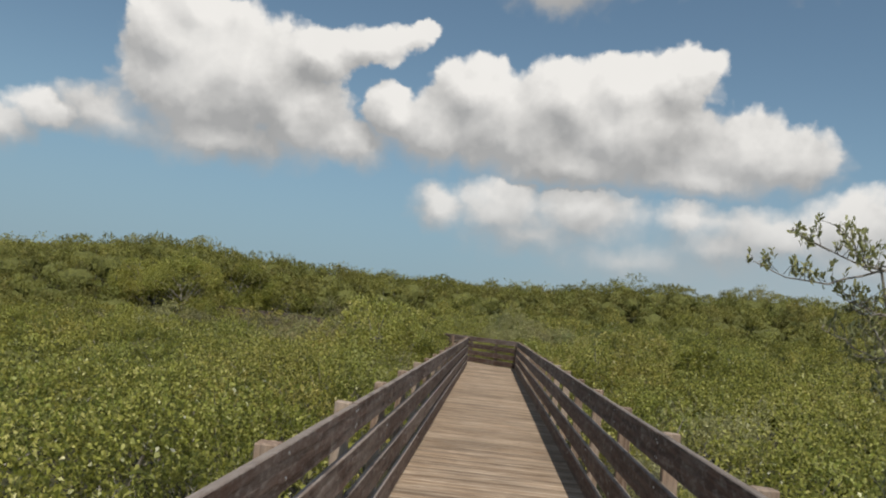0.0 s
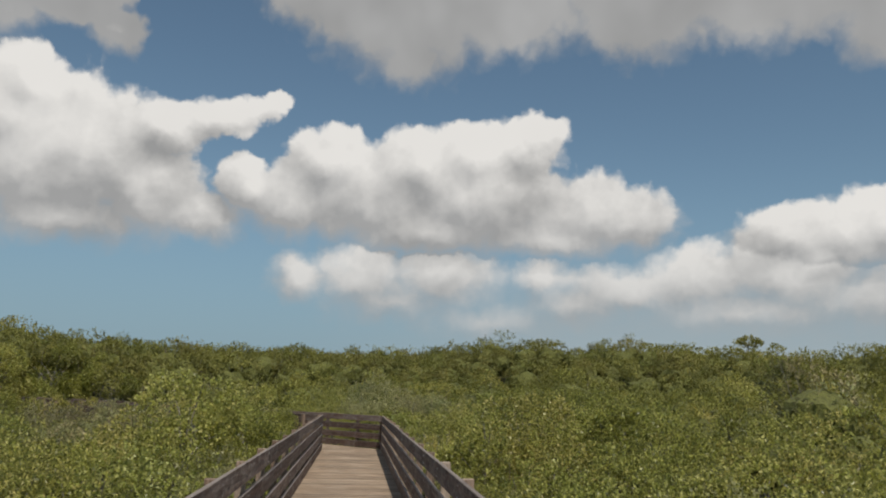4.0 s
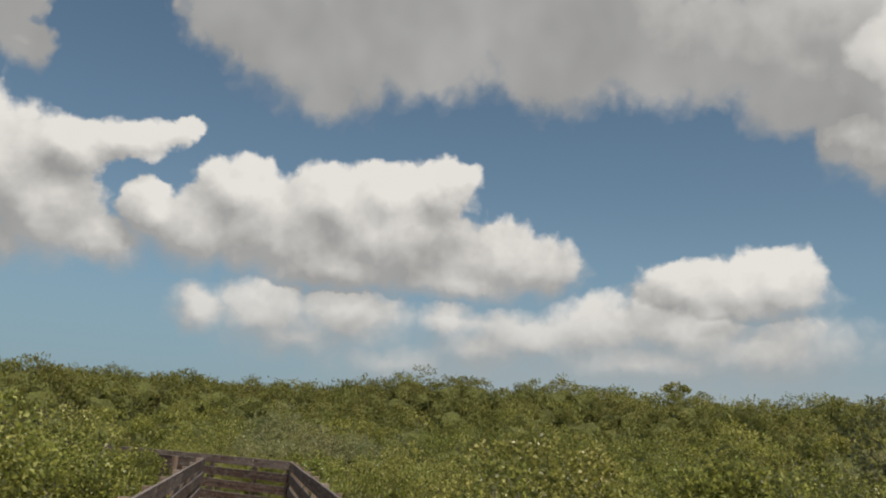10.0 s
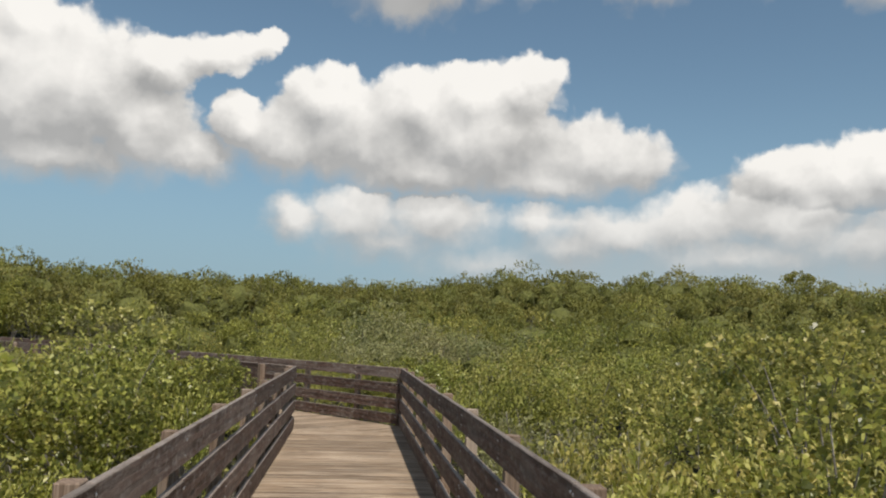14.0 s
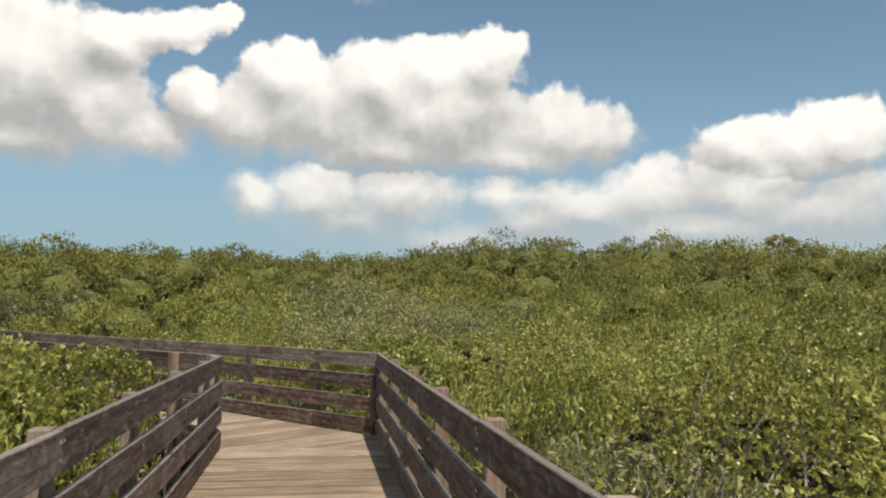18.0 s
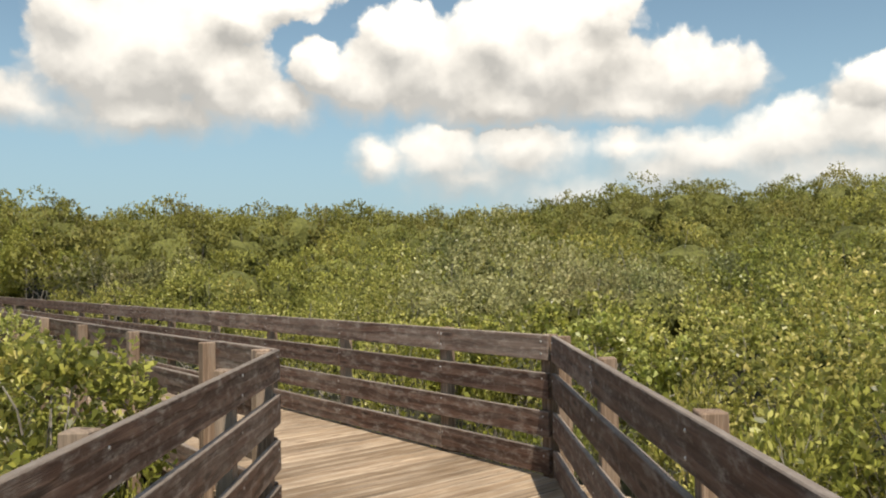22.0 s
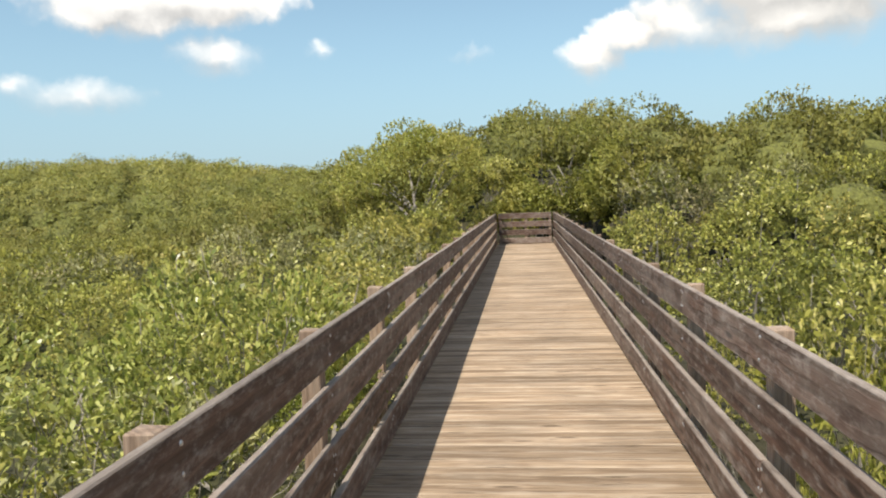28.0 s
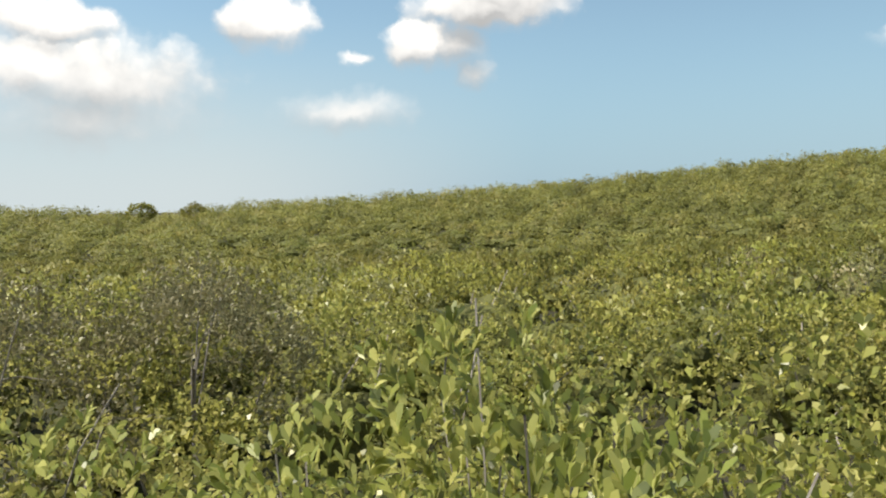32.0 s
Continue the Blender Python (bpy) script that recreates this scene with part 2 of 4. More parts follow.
billow = maths(wt, "ADD", maths(wt, "MULTIPLY", mottle, 0.5), maths(wt, "MULTIPLY", maths(wt, "SUBTRACT", noise_tex(wt, place, 0.09, 3.0, 0.55), 0.5), 0.7))
lit = wt.nodes.new("ShaderNodeVectorMath")
lit.operation = "SCALE"
link(wt, cloud, lit.inputs[0]), link(wt, maths(wt, "ADD", 1.0, maths(wt, "MULTIPLY", billow, smooth(wt, tone, 0.3, 1.0, 1.0, 0.15))), lit.inputs["Scale"])
cloud = lit.outputs[0]
cloud = mixcol(wt, smooth(wt, elev, 2.0, 13.0, 0.65, 0.0), cloud, (0.46, 0.50, 0.53))
# the clouds are dimmed in colour towards the west, against overexposure there
cloud = mixcol(wt, smooth(wt, azim, 25.0, 60.0, 0.0, 1.0), cloud, mixcol(wt, 1.0, cloud, (0.88, 0.89, 0.91), "MULTIPLY"))
# the clear sky, and the thin white haze towards the horizon
clear = mixcol(wt, 1.0, sky.outputs[0], (SKY_STRENGTH * 0.98, SKY_STRENGTH * 1.07, SKY_STRENGTH * 1.0), "MULTIPLY")
clear = mixcol(wt, smooth(wt, elev, 0.0, 17.0, 0.8, 0.0), clear, (0.180, 0.315, 0.472))
veil = maths(wt, "MULTIPLY", smooth(wt, elev, 1.0, 11.0, 0.75, 0.0), smooth(wt, azim, -22.0, 8.0, 1.0, 0.12))
veil = maths(wt, "MAXIMUM", veil, maths(wt, "MULTIPLY", smooth(wt, elev, 0.0, 14.0, 0.8, 0.0), smooth(wt, azim, 92.0, 125.0)))
clear = mixcol(wt, veil, clear, (0.47, 0.53, 0.56))
seen = mixcol(wt, cover, clear, cloud)
bg = wt.nodes.new("ShaderNodeBackground")
link(wt, seen, bg.inputs[0])
bg.inputs[1].default_value = 1.0
link(wt, bg.outputs[0], wt.nodes.new("ShaderNodeOutputWorld").inputs[0])

# ---- materials ----
PLANK_W, PLANK_GAP, PLANK_T = 0.137, 0.009, 0.038
RAIL_TOPS, BOARD_H, BOARD_T, POST = (1.07, 0.785, 0.50, 0.217), 0.190, 0.038, 0.095
SPAN = 1.655


def material(name):
    m = bpy.data.materials.new(name)
    m.use_nodes = True
    t = m.node_tree
    b = t.nodes["Principled BSDF"]
    return m, t, b


def ramp(tree, f, stops):
    r = tree.nodes.new("ShaderNodeValToRGB")
    while len(r.color_ramp.elements) < len(stops):
        r.color_ramp.elements.new(0.5)
    for e, (p, c) in zip(r.color_ramp.elements, stops):
        e.position, e.color = p, (*c, 1)
    link(tree, f, r.inputs[0])
    return r.outputs[0]


def bump(tree, b, height, strength, dist):
    n = tree.nodes.new("ShaderNodeBump")
    n.inputs["Strength"].default_value, n.inputs["Distance"].default_value = strength, dist
    link(tree, height, n.inputs["Height"])
    link(tree, n.outputs[0], b.inputs["Normal"])


def wood(name, dark, mid, pale, grey, grey_amount, rough=0.75, top_bleach=0.0, line_amount=0.5, spread_value=(0.78, 1.2), worn=0.0, arris=0.0, figure=8.0, fine=0.45):
    """Weathered timber: grain runs along the local x axis; each board differs by its random number."""
    m, t, b = material(name)
    coord = t.nodes.new("ShaderNodeTexCoord").outputs["Object"]
    rnd = t.nodes.new("ShaderNodeObjectInfo").outputs["Random"]
    shift = t.nodes.new("ShaderNodeCombineXYZ")
    link(t, maths(t, "MULTIPLY", rnd, 37.0), shift.inputs[0])
    link(t, maths(t, "MULTIPLY", rnd, 91.0), shift.inputs[1])
    link(t, maths(t, "MULTIPLY", rnd, 53.0), shift.inputs[2])
    p = vmaths(t, "ADD", coord, shift.outputs[0])
    long = vmaths(t, "MULTIPLY", p, (0.55, 9.0, 9.0))
    grain = noise_tex(t, long, 3.2, 6.0, 0.62, distortion=0.8)
    fibre = noise_tex(t, vmaths(t, "MULTIPLY", p, (1.2, 95.0, 95.0)), 2.6, 3.0, 0.65)
    stain = noise_tex(t, vmaths(t, "MULTIPLY", p, (1.0, 2.2, 2.2)), 1.6, 4.0, 0.6)
    cut = t.nodes.new("ShaderNodeSeparateXYZ")
    link(t, p, cut.inputs[0])
    flat = t.nodes.new("ShaderNodeCombineXYZ")
    link(t, maths(t, "MULTIPLY", cut.outputs[0], 0.22), flat.inputs[0])
    link(t, maths(t, "ADD", cut.outputs[1], cut.outputs[2]), flat.inputs[1])
    rings = t.nodes.new("ShaderNodeTexWave")
    rings.wave_type, rings.bands_direction = "BANDS", "Y"
    for k, x in (("Scale", figure), ("Distortion", 5.0), ("Detail", 3.0), ("Detail Scale", 1.6), ("Detail Roughness", 0.6)):
        rings.inputs[k].default_value = x
    link(t, flat.outputs[0], rings.inputs["Vector"])
    lines = smooth(t, rings.outputs["Fac"], 0.15, 0.6)
    v = maths(t, "ADD", maths(t, "MULTIPLY", grain, 1 - fine), maths(t, "MULTIPLY", fibre, fine))
    col = ramp(t, v, ((0.32, dark), (0.5, mid), (0.68, pale)))
    col = mixcol(t, maths(t, "MULTIPLY", maths(t, "SUBTRACT", 1.0, lines), line_amount), col, dark)
    face = t.nodes.new("ShaderNodeSeparateXYZ")
    link(t, t.nodes.new("ShaderNodeTexCoord").outputs["Normal"], face.inputs[0])
    bleached = smooth(t, face.outputs[2], 0.3, 0.85, 0.0, top_bleach)
    weather = smooth(t, maths(t, "ADD", stain, maths(t, "MULTIPLY", maths(t, "SUBTRACT", rnd, 0.5), 0.2)), 0.40, 0.72, 0.0, grey_amount)
    weather = maths(t, "MAXIMUM", weather, maths(t, "MULTIPLY", bleached, smooth(t, fibre, 0.3, 0.6, 0.55, 1.0)))
    col = mixcol(t, weather, col, grey)
    if worn:
        # bleached arrises and darker, damp-stained middles of the treads
        own = t.nodes.new("ShaderNodeSeparateXYZ")
        link(t, coord, own.inputs[0])
        across = maths(t, "ABSOLUTE", own.outputs[1])
        blot = noise_tex(t, vmaths(t, "MULTIPLY", p, (1.0, 14.0, 14.0)), 2.2, 4.0, 0.65)
        edge = smooth(t, maths(t, "ADD", across, maths(t, "MULTIPLY", maths(t, "SUBTRACT", blot, 0.5), 0.24)), 0.03, 0.085, 0.0, worn)
        col = mixcol(t, smooth(t, blot, 0.42, 0.66, 0.0, 0.55), col, mid)
        col = mixcol(t, edge, col, (0.60, 0.52, 0.43))
        damp = smooth(t, noise_tex(t, vmaths(t, "MULTIPLY", p, (1.6, 5.0, 5.0)), 1.3, 4.0, 0.6), 0.52, 0.68, 0.0, 0.4)
        col = mixcol(t, damp, col, dark)
        streak = smooth(t, noise_tex(t, vmaths(t, "MULTIPLY", p, (0.9, 15.0, 15.0)), 1.6, 4.0, 0.6), 0.49, 0.62, 0.0, 0.45)
        col = mixcol(t, streak, col, tuple(x * 0.85 for x in dark))
        crack = smooth(t, maths(t, "ABSOLUTE", maths(t, "SUBTRACT", noise_tex(t, vmaths(t, "MULTIPLY", p, (0.5, 9.0, 9.0)), 1.7, 2.0, 0.5), 0.5)), 0.0, 0.012, 0.7, 0.0)
        col = mixcol(t, maths(t, "MULTIPLY", crack, smooth(t, stain, 0.5, 0.6)), col, tuple(x * 0.3 for x in dark))
    if arris:
        # pale ragged wear along the upper and lower edges of the boards
        own = t.nodes.new("ShaderNodeSeparateXYZ")
        link(t, coord, own.inputs[0])
        chip = noise_tex(t, vmaths(t, "MULTIPLY", p, (1.0, 3.0, 3.0)), 9.0, 4.0, 0.65)
        rub = smooth(t, maths(t, "ADD", maths(t, "ABSOLUTE", own.outputs[2]), maths(t, "MULTIPLY", maths(t, "SUBTRACT", chip, 0.5), 0.05)), BOARD_H / 2 - 0.012, BOARD_H / 2, 0.0, arris)
        col = mixcol(t, rub, col, grey)
        dust = smooth(t, noise_tex(t, vmaths(t, "MULTIPLY", p, (1.6, 4.0, 4.0)), 5.0, 6.0, 0.75), 0.46, 0.70, 0.0, 0.7)
        col = mixcol(t, dust, col, (0.32, 0.282, 0.255))
        stainy = smooth(t, noise_tex(t, vmaths(t, "MULTIPLY", p, (1.0, 4.0, 4.0)), 2.3, 5.0, 0.65), 0.5, 0.72, 0.0, 0.6)
        col = mixcol(t, stainy, col, dark)
    # knots
    kn = t.nodes.new("ShaderNodeTexVoronoi")
    kn.inputs["Scale"].default_value = 1.0
    link(t, vmaths(t, "MULTIPLY", p, (1.5, 7.0, 7.0)), kn.inputs["Vector"])
    knot = smooth(t, kn.outputs["Distance"], 0.05, 0.16, 1.0, 0.0)
    rim = maths(t, "MULTIPLY", smooth(t, kn.outputs["Distance"], 0.10, 0.17), smooth(t, kn.outputs["Distance"], 0.17, 0.26, 1.0, 0.0))
    col = mixcol(t, maths(t, "MULTIPLY", rim, 0.35), col, pale)
    col = mixcol(t, maths(t, "MULTIPLY", knot, 0.75), col, tuple(x * 0.45 for x in dark))
    val = t.nodes.new("ShaderNodeHueSaturation")
    link(t, col, val.inputs["Color"])
    value = smooth(t, rnd, 0.0, 1.0, *spread_value)
    if worn:
        tread = noise_tex(t, t.nodes.new("ShaderNodeNewGeometry").outputs["Position"], 1.1, 4.0, 0.6)
        value = maths(t, "MULTIPLY", value, smooth(t, tread, 0.3, 0.7, 0.80, 1.08))
    link(t, value, val.inputs["Value"])
    link(t, val.outputs[0], b.inputs["Base Color"])
    b.inputs["Roughness"].default_value = rough
    b.inputs["Specular IOR Level"].default_value = 0.3
    bump(t, b, maths(t, "ADD", maths(t, "MULTIPLY", lines, 0.5), maths(t, "MULTIPLY", fibre, 0.5)), 0.6, 0.006)
    return m


M_RAIL = wood("rail_timber", (0.038, 0.021, 0.016), (0.108, 0.059, 0.043), (0.20, 0.128, 0.098), (0.245, 0.205, 0.178), 0.5, 0.68, 0.85, 0.6, (0.85, 1.16), arris=0.6, figure=3.6, fine=0.3)
M_DECK = wood("deck_timber", (0.185, 0.122, 0.078), (0.335, 0.240, 0.160), (0.49, 0.375, 0.270), (0.42, 0.345, 0.272), 0.5, 0.8, 0.0, 0.15, (0.78, 1.2), worn=0.42, fine=0.15)
M_POST = wood("post_timber", (0.12, 0.078, 0.054), (0.26, 0.180, 0.130), (0.42, 0.32, 0.245), (0.42, 0.36, 0.30), 0.45, 0.8, 0.0, 0.4)


def steel():
    m, t, b = material("galvanised_steel")
    b.inputs["Metallic"].default_value, b.inputs["Roughness"].default_value = 0.9, 0.38
    n = noise_tex(t, t.nodes.new("ShaderNodeTexCoord").outputs["Object"], 60.0, 3.0)
    link(t, ramp(t, n, ((0.3, (0.35, 0.35, 0.36)), (0.7, (0.62, 0.62, 0.62)))), b.inputs["Base Color"])
    return m


M_STEEL = steel()


def leaf(name, dark, mid, pale, yellow, rough=0.42, through_light=0.3, single=0.5, crown=0.6, vary=0.75, cells=0.55, differ=0.3):
    """Foliage: colour varies from leaf to leaf and from plant to plant."""
    m, t, b = material(name)
    isle = t.nodes.new("ShaderNodeNewGeometry").outputs["Random Per Island"]
    place_ = t.nodes.new("ShaderNodeNewGeometry").outputs["Position"]
    patch = noise_tex(t, place_, crown, 3.0, 0.6)
    field = noise_tex(t, place_, crown * 0.12, 2.0, 0.5)
    plant = t.nodes.new("ShaderNodeTexVoronoi")
    plant.voronoi_dimensions = "2D"
    plant.inputs["Scale"].default_value = cells
    link(t, vmaths(t, "ADD", place_, vmaths(t, "MULTIPLY", noise_tex(t, place_, 1.1, 2.0, 0.5, colour=True), (0.8, 0.8, 0.8))), plant.inputs["Vector"])
    tint = t.nodes.new("ShaderNodeSeparateColor")
    link(t, plant.outputs["Color"], tint.inputs[0])
    v = maths(t, "ADD", maths(t, "MULTIPLY", isle, single), maths(t, "MULTIPLY", maths(t, "ADD", patch, maths(t, "MULTIPLY", field, 0.6)), vary))
    v = maths(t, "SUBTRACT", v, single * 0.5 + 0.1 + 0.8 * (vary - 0.75))
    each = t.nodes.new("ShaderNodeObjectInfo").outputs["Random"]
    v = maths(t, "ADD", v, maths(t, "MULTIPLY", maths(t, "SUBTRACT", each, 0.5), 0.24))
    v = maths(t, "ADD", v, maths(t, "MULTIPLY", maths(t, "SUBTRACT", tint.outputs[0], 0.5), differ))
    col = ramp(t, v, ((0.15, dark), (0.45, mid), (0.72, pale), (0.95, yellow)))
    # some plants are browner, others a deeper green
    col = mixcol(t, smooth(t, tint.outputs[1], 0.55, 1.0, 0.0, 0.55), col, mixcol(t, 1.0, col, (1.22, 0.98, 1.25), "MULTIPLY"))
    col = mixcol(t, smooth(t, tint.outputs[2], 0.6, 1.0, 0.0, 0.6), col, mixcol(t, 1.0, col, (0.72, 0.88, 0.85), "MULTIPLY"))
    link(t, col, b.inputs["Base Color"])
    b.inputs["Roughness"].default_value = rough
    b.inputs["Specular IOR Level"].default_value = 0.45
    tr = t.nodes.new("ShaderNodeBsdfTranslucent")
    link(t, mixcol(t, 0.5, col, yellow), tr.inputs[0])
    mx = t.nodes.new("ShaderNodeMixShader")
    mx.inputs[0].default_value = through_light
    link(t, b.outputs[0], mx.inputs[1]), link(t, tr.outputs[0], mx.inputs[2])
    link(t, mx.outputs[0], t.nodes["Material Output"].inputs[0])
    return m


M_LEAF = leaf("mangrove_leaf", (0.070, 0.086, 0.016), (0.262, 0.284, 0.052), (0.47, 0.470, 0.108), (0.66, 0.62, 0.22), 0.36, 0.42, 0.95, 0.7, 0.75)
M_LEAF_MID = leaf("mangrove_leaf_mass", (0.098, 0.114, 0.022), (0.285, 0.300, 0.057), (0.42, 0.42, 0.098), (0.54, 0.51, 0.15), 0.46, 0.40, 0.65, 0.6, 0.95)
M_LEAF_GREY = leaf("grey_leaf", (0.125, 0.128, 0.048), (0.270, 0.270, 0.108), (0.39, 0.38, 0.165), (0.53, 0.51, 0.26), 0.42, 0.34, 0.65, 0.8)
M_LEAF_FAR = leaf("far_leaf", (0.100, 0.106, 0.024), (0.215, 0.220, 0.048), (0.310, 0.308, 0.076), (0.40, 0.38, 0.11), 0.6, 0.36, 0.35, 0.42, 1.1, 0.4)
M_LEAF_BROAD = leaf("broad_leaf", (0.060, 0.082, 0.015), (0.205, 0.242, 0.042), (0.41, 0.435, 0.100), (0.66, 0.64, 0.22), 0.32, 0.45, 1.05, 0.9, 0.65)
M_LEAF_DULL = leaf("dull_leaf", (0.085, 0.080, 0.032), (0.165, 0.154, 0.064), (0.255, 0.237, 0.110), (0.37, 0.34, 0.18), 0.5, 0.25, 0.6, 0.9)


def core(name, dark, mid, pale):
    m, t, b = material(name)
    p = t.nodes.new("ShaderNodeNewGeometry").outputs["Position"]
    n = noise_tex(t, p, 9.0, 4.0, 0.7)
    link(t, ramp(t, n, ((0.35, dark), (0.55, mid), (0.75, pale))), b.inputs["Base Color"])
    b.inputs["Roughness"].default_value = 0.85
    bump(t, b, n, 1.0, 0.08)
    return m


# crown shade is put into these dark greens, so leaf gaps look deep
M_CORE = core("filler_shade_green", (0.055, 0.060, 0.013), (0.125, 0.132, 0.027), (0.20, 0.205, 0.042))
M_CORE_FAR = core("far_filler_shade_green", (0.070, 0.075, 0.017), (0.135, 0.142, 0.030), (0.20, 0.205, 0.045))


def bark():
    m, t, b = material("grey_bark")
    p = t.nodes.new("ShaderNodeTexCoord").outputs["Object"]
    n = noise_tex(t, vmaths(t, "MULTIPLY", p, (12.0, 12.0, 3.0)), 2.0, 4.0)
    link(t, ramp(t, n, ((0.3, (0.13, 0.11, 0.092)), (0.7, (0.38, 0.35, 0.315)))), b.inputs["Base Color"])
    b.inputs["Roughness"].default_value = 0.9
    bump(t, b, n, 0.4, 0.01)
    return m


M_BARK = bark()


def mud():
    m, t, b = material("swamp_floor")
    p = t.nodes.new("ShaderNodeNewGeometry").outputs["Position"]
    n, w = noise_tex(t, p, 1.7, 6.0, 0.62), noise_tex(t, p, 0.09, 3.0)
    near = ramp(t, n, ((0.3, (0.014, 0.012, 0.007)), (0.55, (0.036, 0.031, 0.016)), (0.75, (0.065, 0.062, 0.028))))
    scrub = ramp(t, noise_tex(t, p, 0.8, 5.0, 0.7), ((0.35, (0.020, 0.022, 0.007)), (0.65, (0.070, 0.074, 0.020))))
    col = mixcol(t, smooth(t, w, 0.35, 0.65), near, scrub)
    link(t, col, b.inputs["Base Color"])
    b.inputs["Roughness"].default_value = 0.9
    bump(t, b, n, 0.7, 0.12)
    return m


M_MUD = mud()

# ---- mesh helpers ----
rng = np.random.default_rng(7)


def part(name, bm, mat, parent, label=""):
    me = bpy.data.meshes.new(name)
    bm.to_mesh(me)
    bm.free()
    me.materials.append(mat)
    return child(name, me, parent, label)


def child(name, me, parent, label=""):
    ob = new(name, me)
    ob.parent = parent
    if label:
        tagged(ob, label)
    return ob


def mesh_of(name, verts, size, mat, normals=None):
    """A mesh of faces with `size` corners each, from an array (faces, size, 3)."""
    n = len(verts)
    me = bpy.data.meshes.new(name)
    me.vertices.add(n * size)
    me.vertices.foreach_set("co", np.ascontiguousarray(verts, dtype=np.float32).ravel())
    me.loops.add(n * size)
    me.loops.foreach_set("vertex_index", np.arange(n * size, dtype=np.int32))
    me.polygons.add(n)
    me.polygons.foreach_set("loop_start", np.arange(0, n * size, size, dtype=np.int32))
    me.update(calc_edges=True)
    if normals is not None:
        me.normals_split_custom_set(np.repeat(normals, size, 0).astype(np.float32))
    me.materials.append(mat)
    return me


def box_mesh(name, sx, sy, sz, mat, bevel=0.004, wobble=0.0, seed=0, segments=1):
    """A sawn timber: length sx on x, centred; slightly bevelled, with a little warp."""
    r = random.Random(seed)
    bm = bmesh.new()
    bmesh.ops.create_cube(bm, size=1)
    for v in bm.verts:
        v.co = Vector((v.co.x * sx, v.co.y * sy, v.co.z * sz))
    if segments > 1:
        long = [e for e in bm.edges if abs(e.verts[0].co.x - e.verts[1].co.x) > sx * 0.5]
        bmesh.ops.subdivide_edges(bm, edges=long, cuts=segments - 1)
    if wobble:
        for v in bm.verts:
            v.co += Vector((r.uniform(-1, 1) * wobble, r.uniform(-1, 1) * wobble, r.uniform(-1, 1) * wobble * 0.6))
    if bevel:
        sharp = [e for e in bm.edges if len(e.link_faces) == 2 and e.calc_face_angle(0) > 0.6]
        bmesh.ops.bevel(bm, geom=sharp, offset=bevel, segments=1, affect="EDGES")
    me = bpy.data.meshes.new(name)
    bm.to_mesh(me)
    bm.free()
    me.materials.append(mat)
    return me


def unit(v):
    return v / np.maximum(np.linalg.norm(v, axis=-1, keepdims=True), 1e-9)


def leaves(base, d, length, width, corners, face=None):
    """Leaf blades: base points, directions, lengths and widths; 3 to 5 corners, wider to the blunt tip."""
    n = len(base)
    side = unit(np.cross(d, rng.normal(size=(n, 3)) if face is None else face))
    up = np.cross(side, d)
    L, W = length[:, None], width[:, None]
    prof = {7: ((0, 0), (0.34, -0.33), (0.68, -0.5), (0.95, -0.27), (0.95, 0.27), (0.68, 0.5), (0.34, 0.33)),
            5: ((0, 0), (0.52, -0.46), (0.95, -0.27), (0.95, 0.27), (0.52, 0.46)),
            4: ((0, 0), (0.66, -0.5), (1, 0), (0.66, 0.5)),
            3: ((0, 0.06), (0.92, -0.48), (1, 0.42))}[corners]
    out = np.empty((n, len(prof), 3))
    for i, (a, b) in enumerate(prof):
        out[:, i] = base + d * (L * a) + side * (W * b) + up * (W * 0.28 * abs(b) * 2 - L * 0.10 * a * a)
    return out


def tubes(paths, radii, sides=5):
    """Tapered stems: paths (n, k, 3), radii (n, k)."""
    n, k, _ = paths.shape
    t = unit(np.gradient(paths, axis=1))
    ref = unit(np.cross(t, np.array([0.31, 0.87, 0.12])))
    oth = np.cross(t, ref)
    rings = []
    for s in range(sides):
        a = 2 * math.pi * s / sides
        rings.append(paths + radii[..., None] * (math.cos(a) * ref + math.sin(a) * oth))
    rings = np.stack(rings, 2)          # n, k, sides, 3
    nxt = np.roll(rings, -1, 2)
    quads = np.stack([rings[:, :-1], nxt[:, :-1], nxt[:, 1:], rings[:, 1:]], 3)
    return quads.reshape(-1, 4, 3)


# ---- plan: boardwalk, canopy and ground heights ----
TURN = radians(39)
U = np.array([-math.sin(TURN), math.cos(TURN)])      # along the second leg
V = np.array([math.cos(TURN), math.sin(TURN)])       # to its right
CORNER_IN, CORNER_OUT = np.array([-0.92, 27.27]), np.array([0.92, 28.04])
WIDTH_2 = float((CORNER_OUT - CORNER_IN) @ V)
START, LEG_2 = -9.0, 28.15
MID = (CORNER_IN + CORNER_OUT) / 2
END = MID + U * LEG_2
DECK_H = 0.78


def seg_dist(x, y, a, b):
    ab = np.subtract(b, a)
    s = np.clip(((x - a[0]) * ab[0] + (y - a[1]) * ab[1]) / (ab @ ab), 0, 1)
    return np.hypot(x - a[0] - s * ab[0], y - a[1] - s * ab[1])


def walk_dist(x, y):
    """Distance to the boardwalk's middle line."""
    return np.minimum(seg_dist(x, y, (0.0, START), MID), seg_dist(x, y, MID, END))


def path_dist(x, y):
    """Distance to the part of the boardwalk that is walked."""
    return np.minimum(seg_dist(x, y, (0.0, -3.5), MID), seg_dist(x, y, MID, MID + U * 5.0))


def waves(x, y, f, s):
    return (np.sin(x * f + s) * np.cos(y * f * 0.83 - s * 1.7) + 0.6 * np.sin(x * f * 1.9 - y * f * 1.3 + s * 2.3)) / 1.6


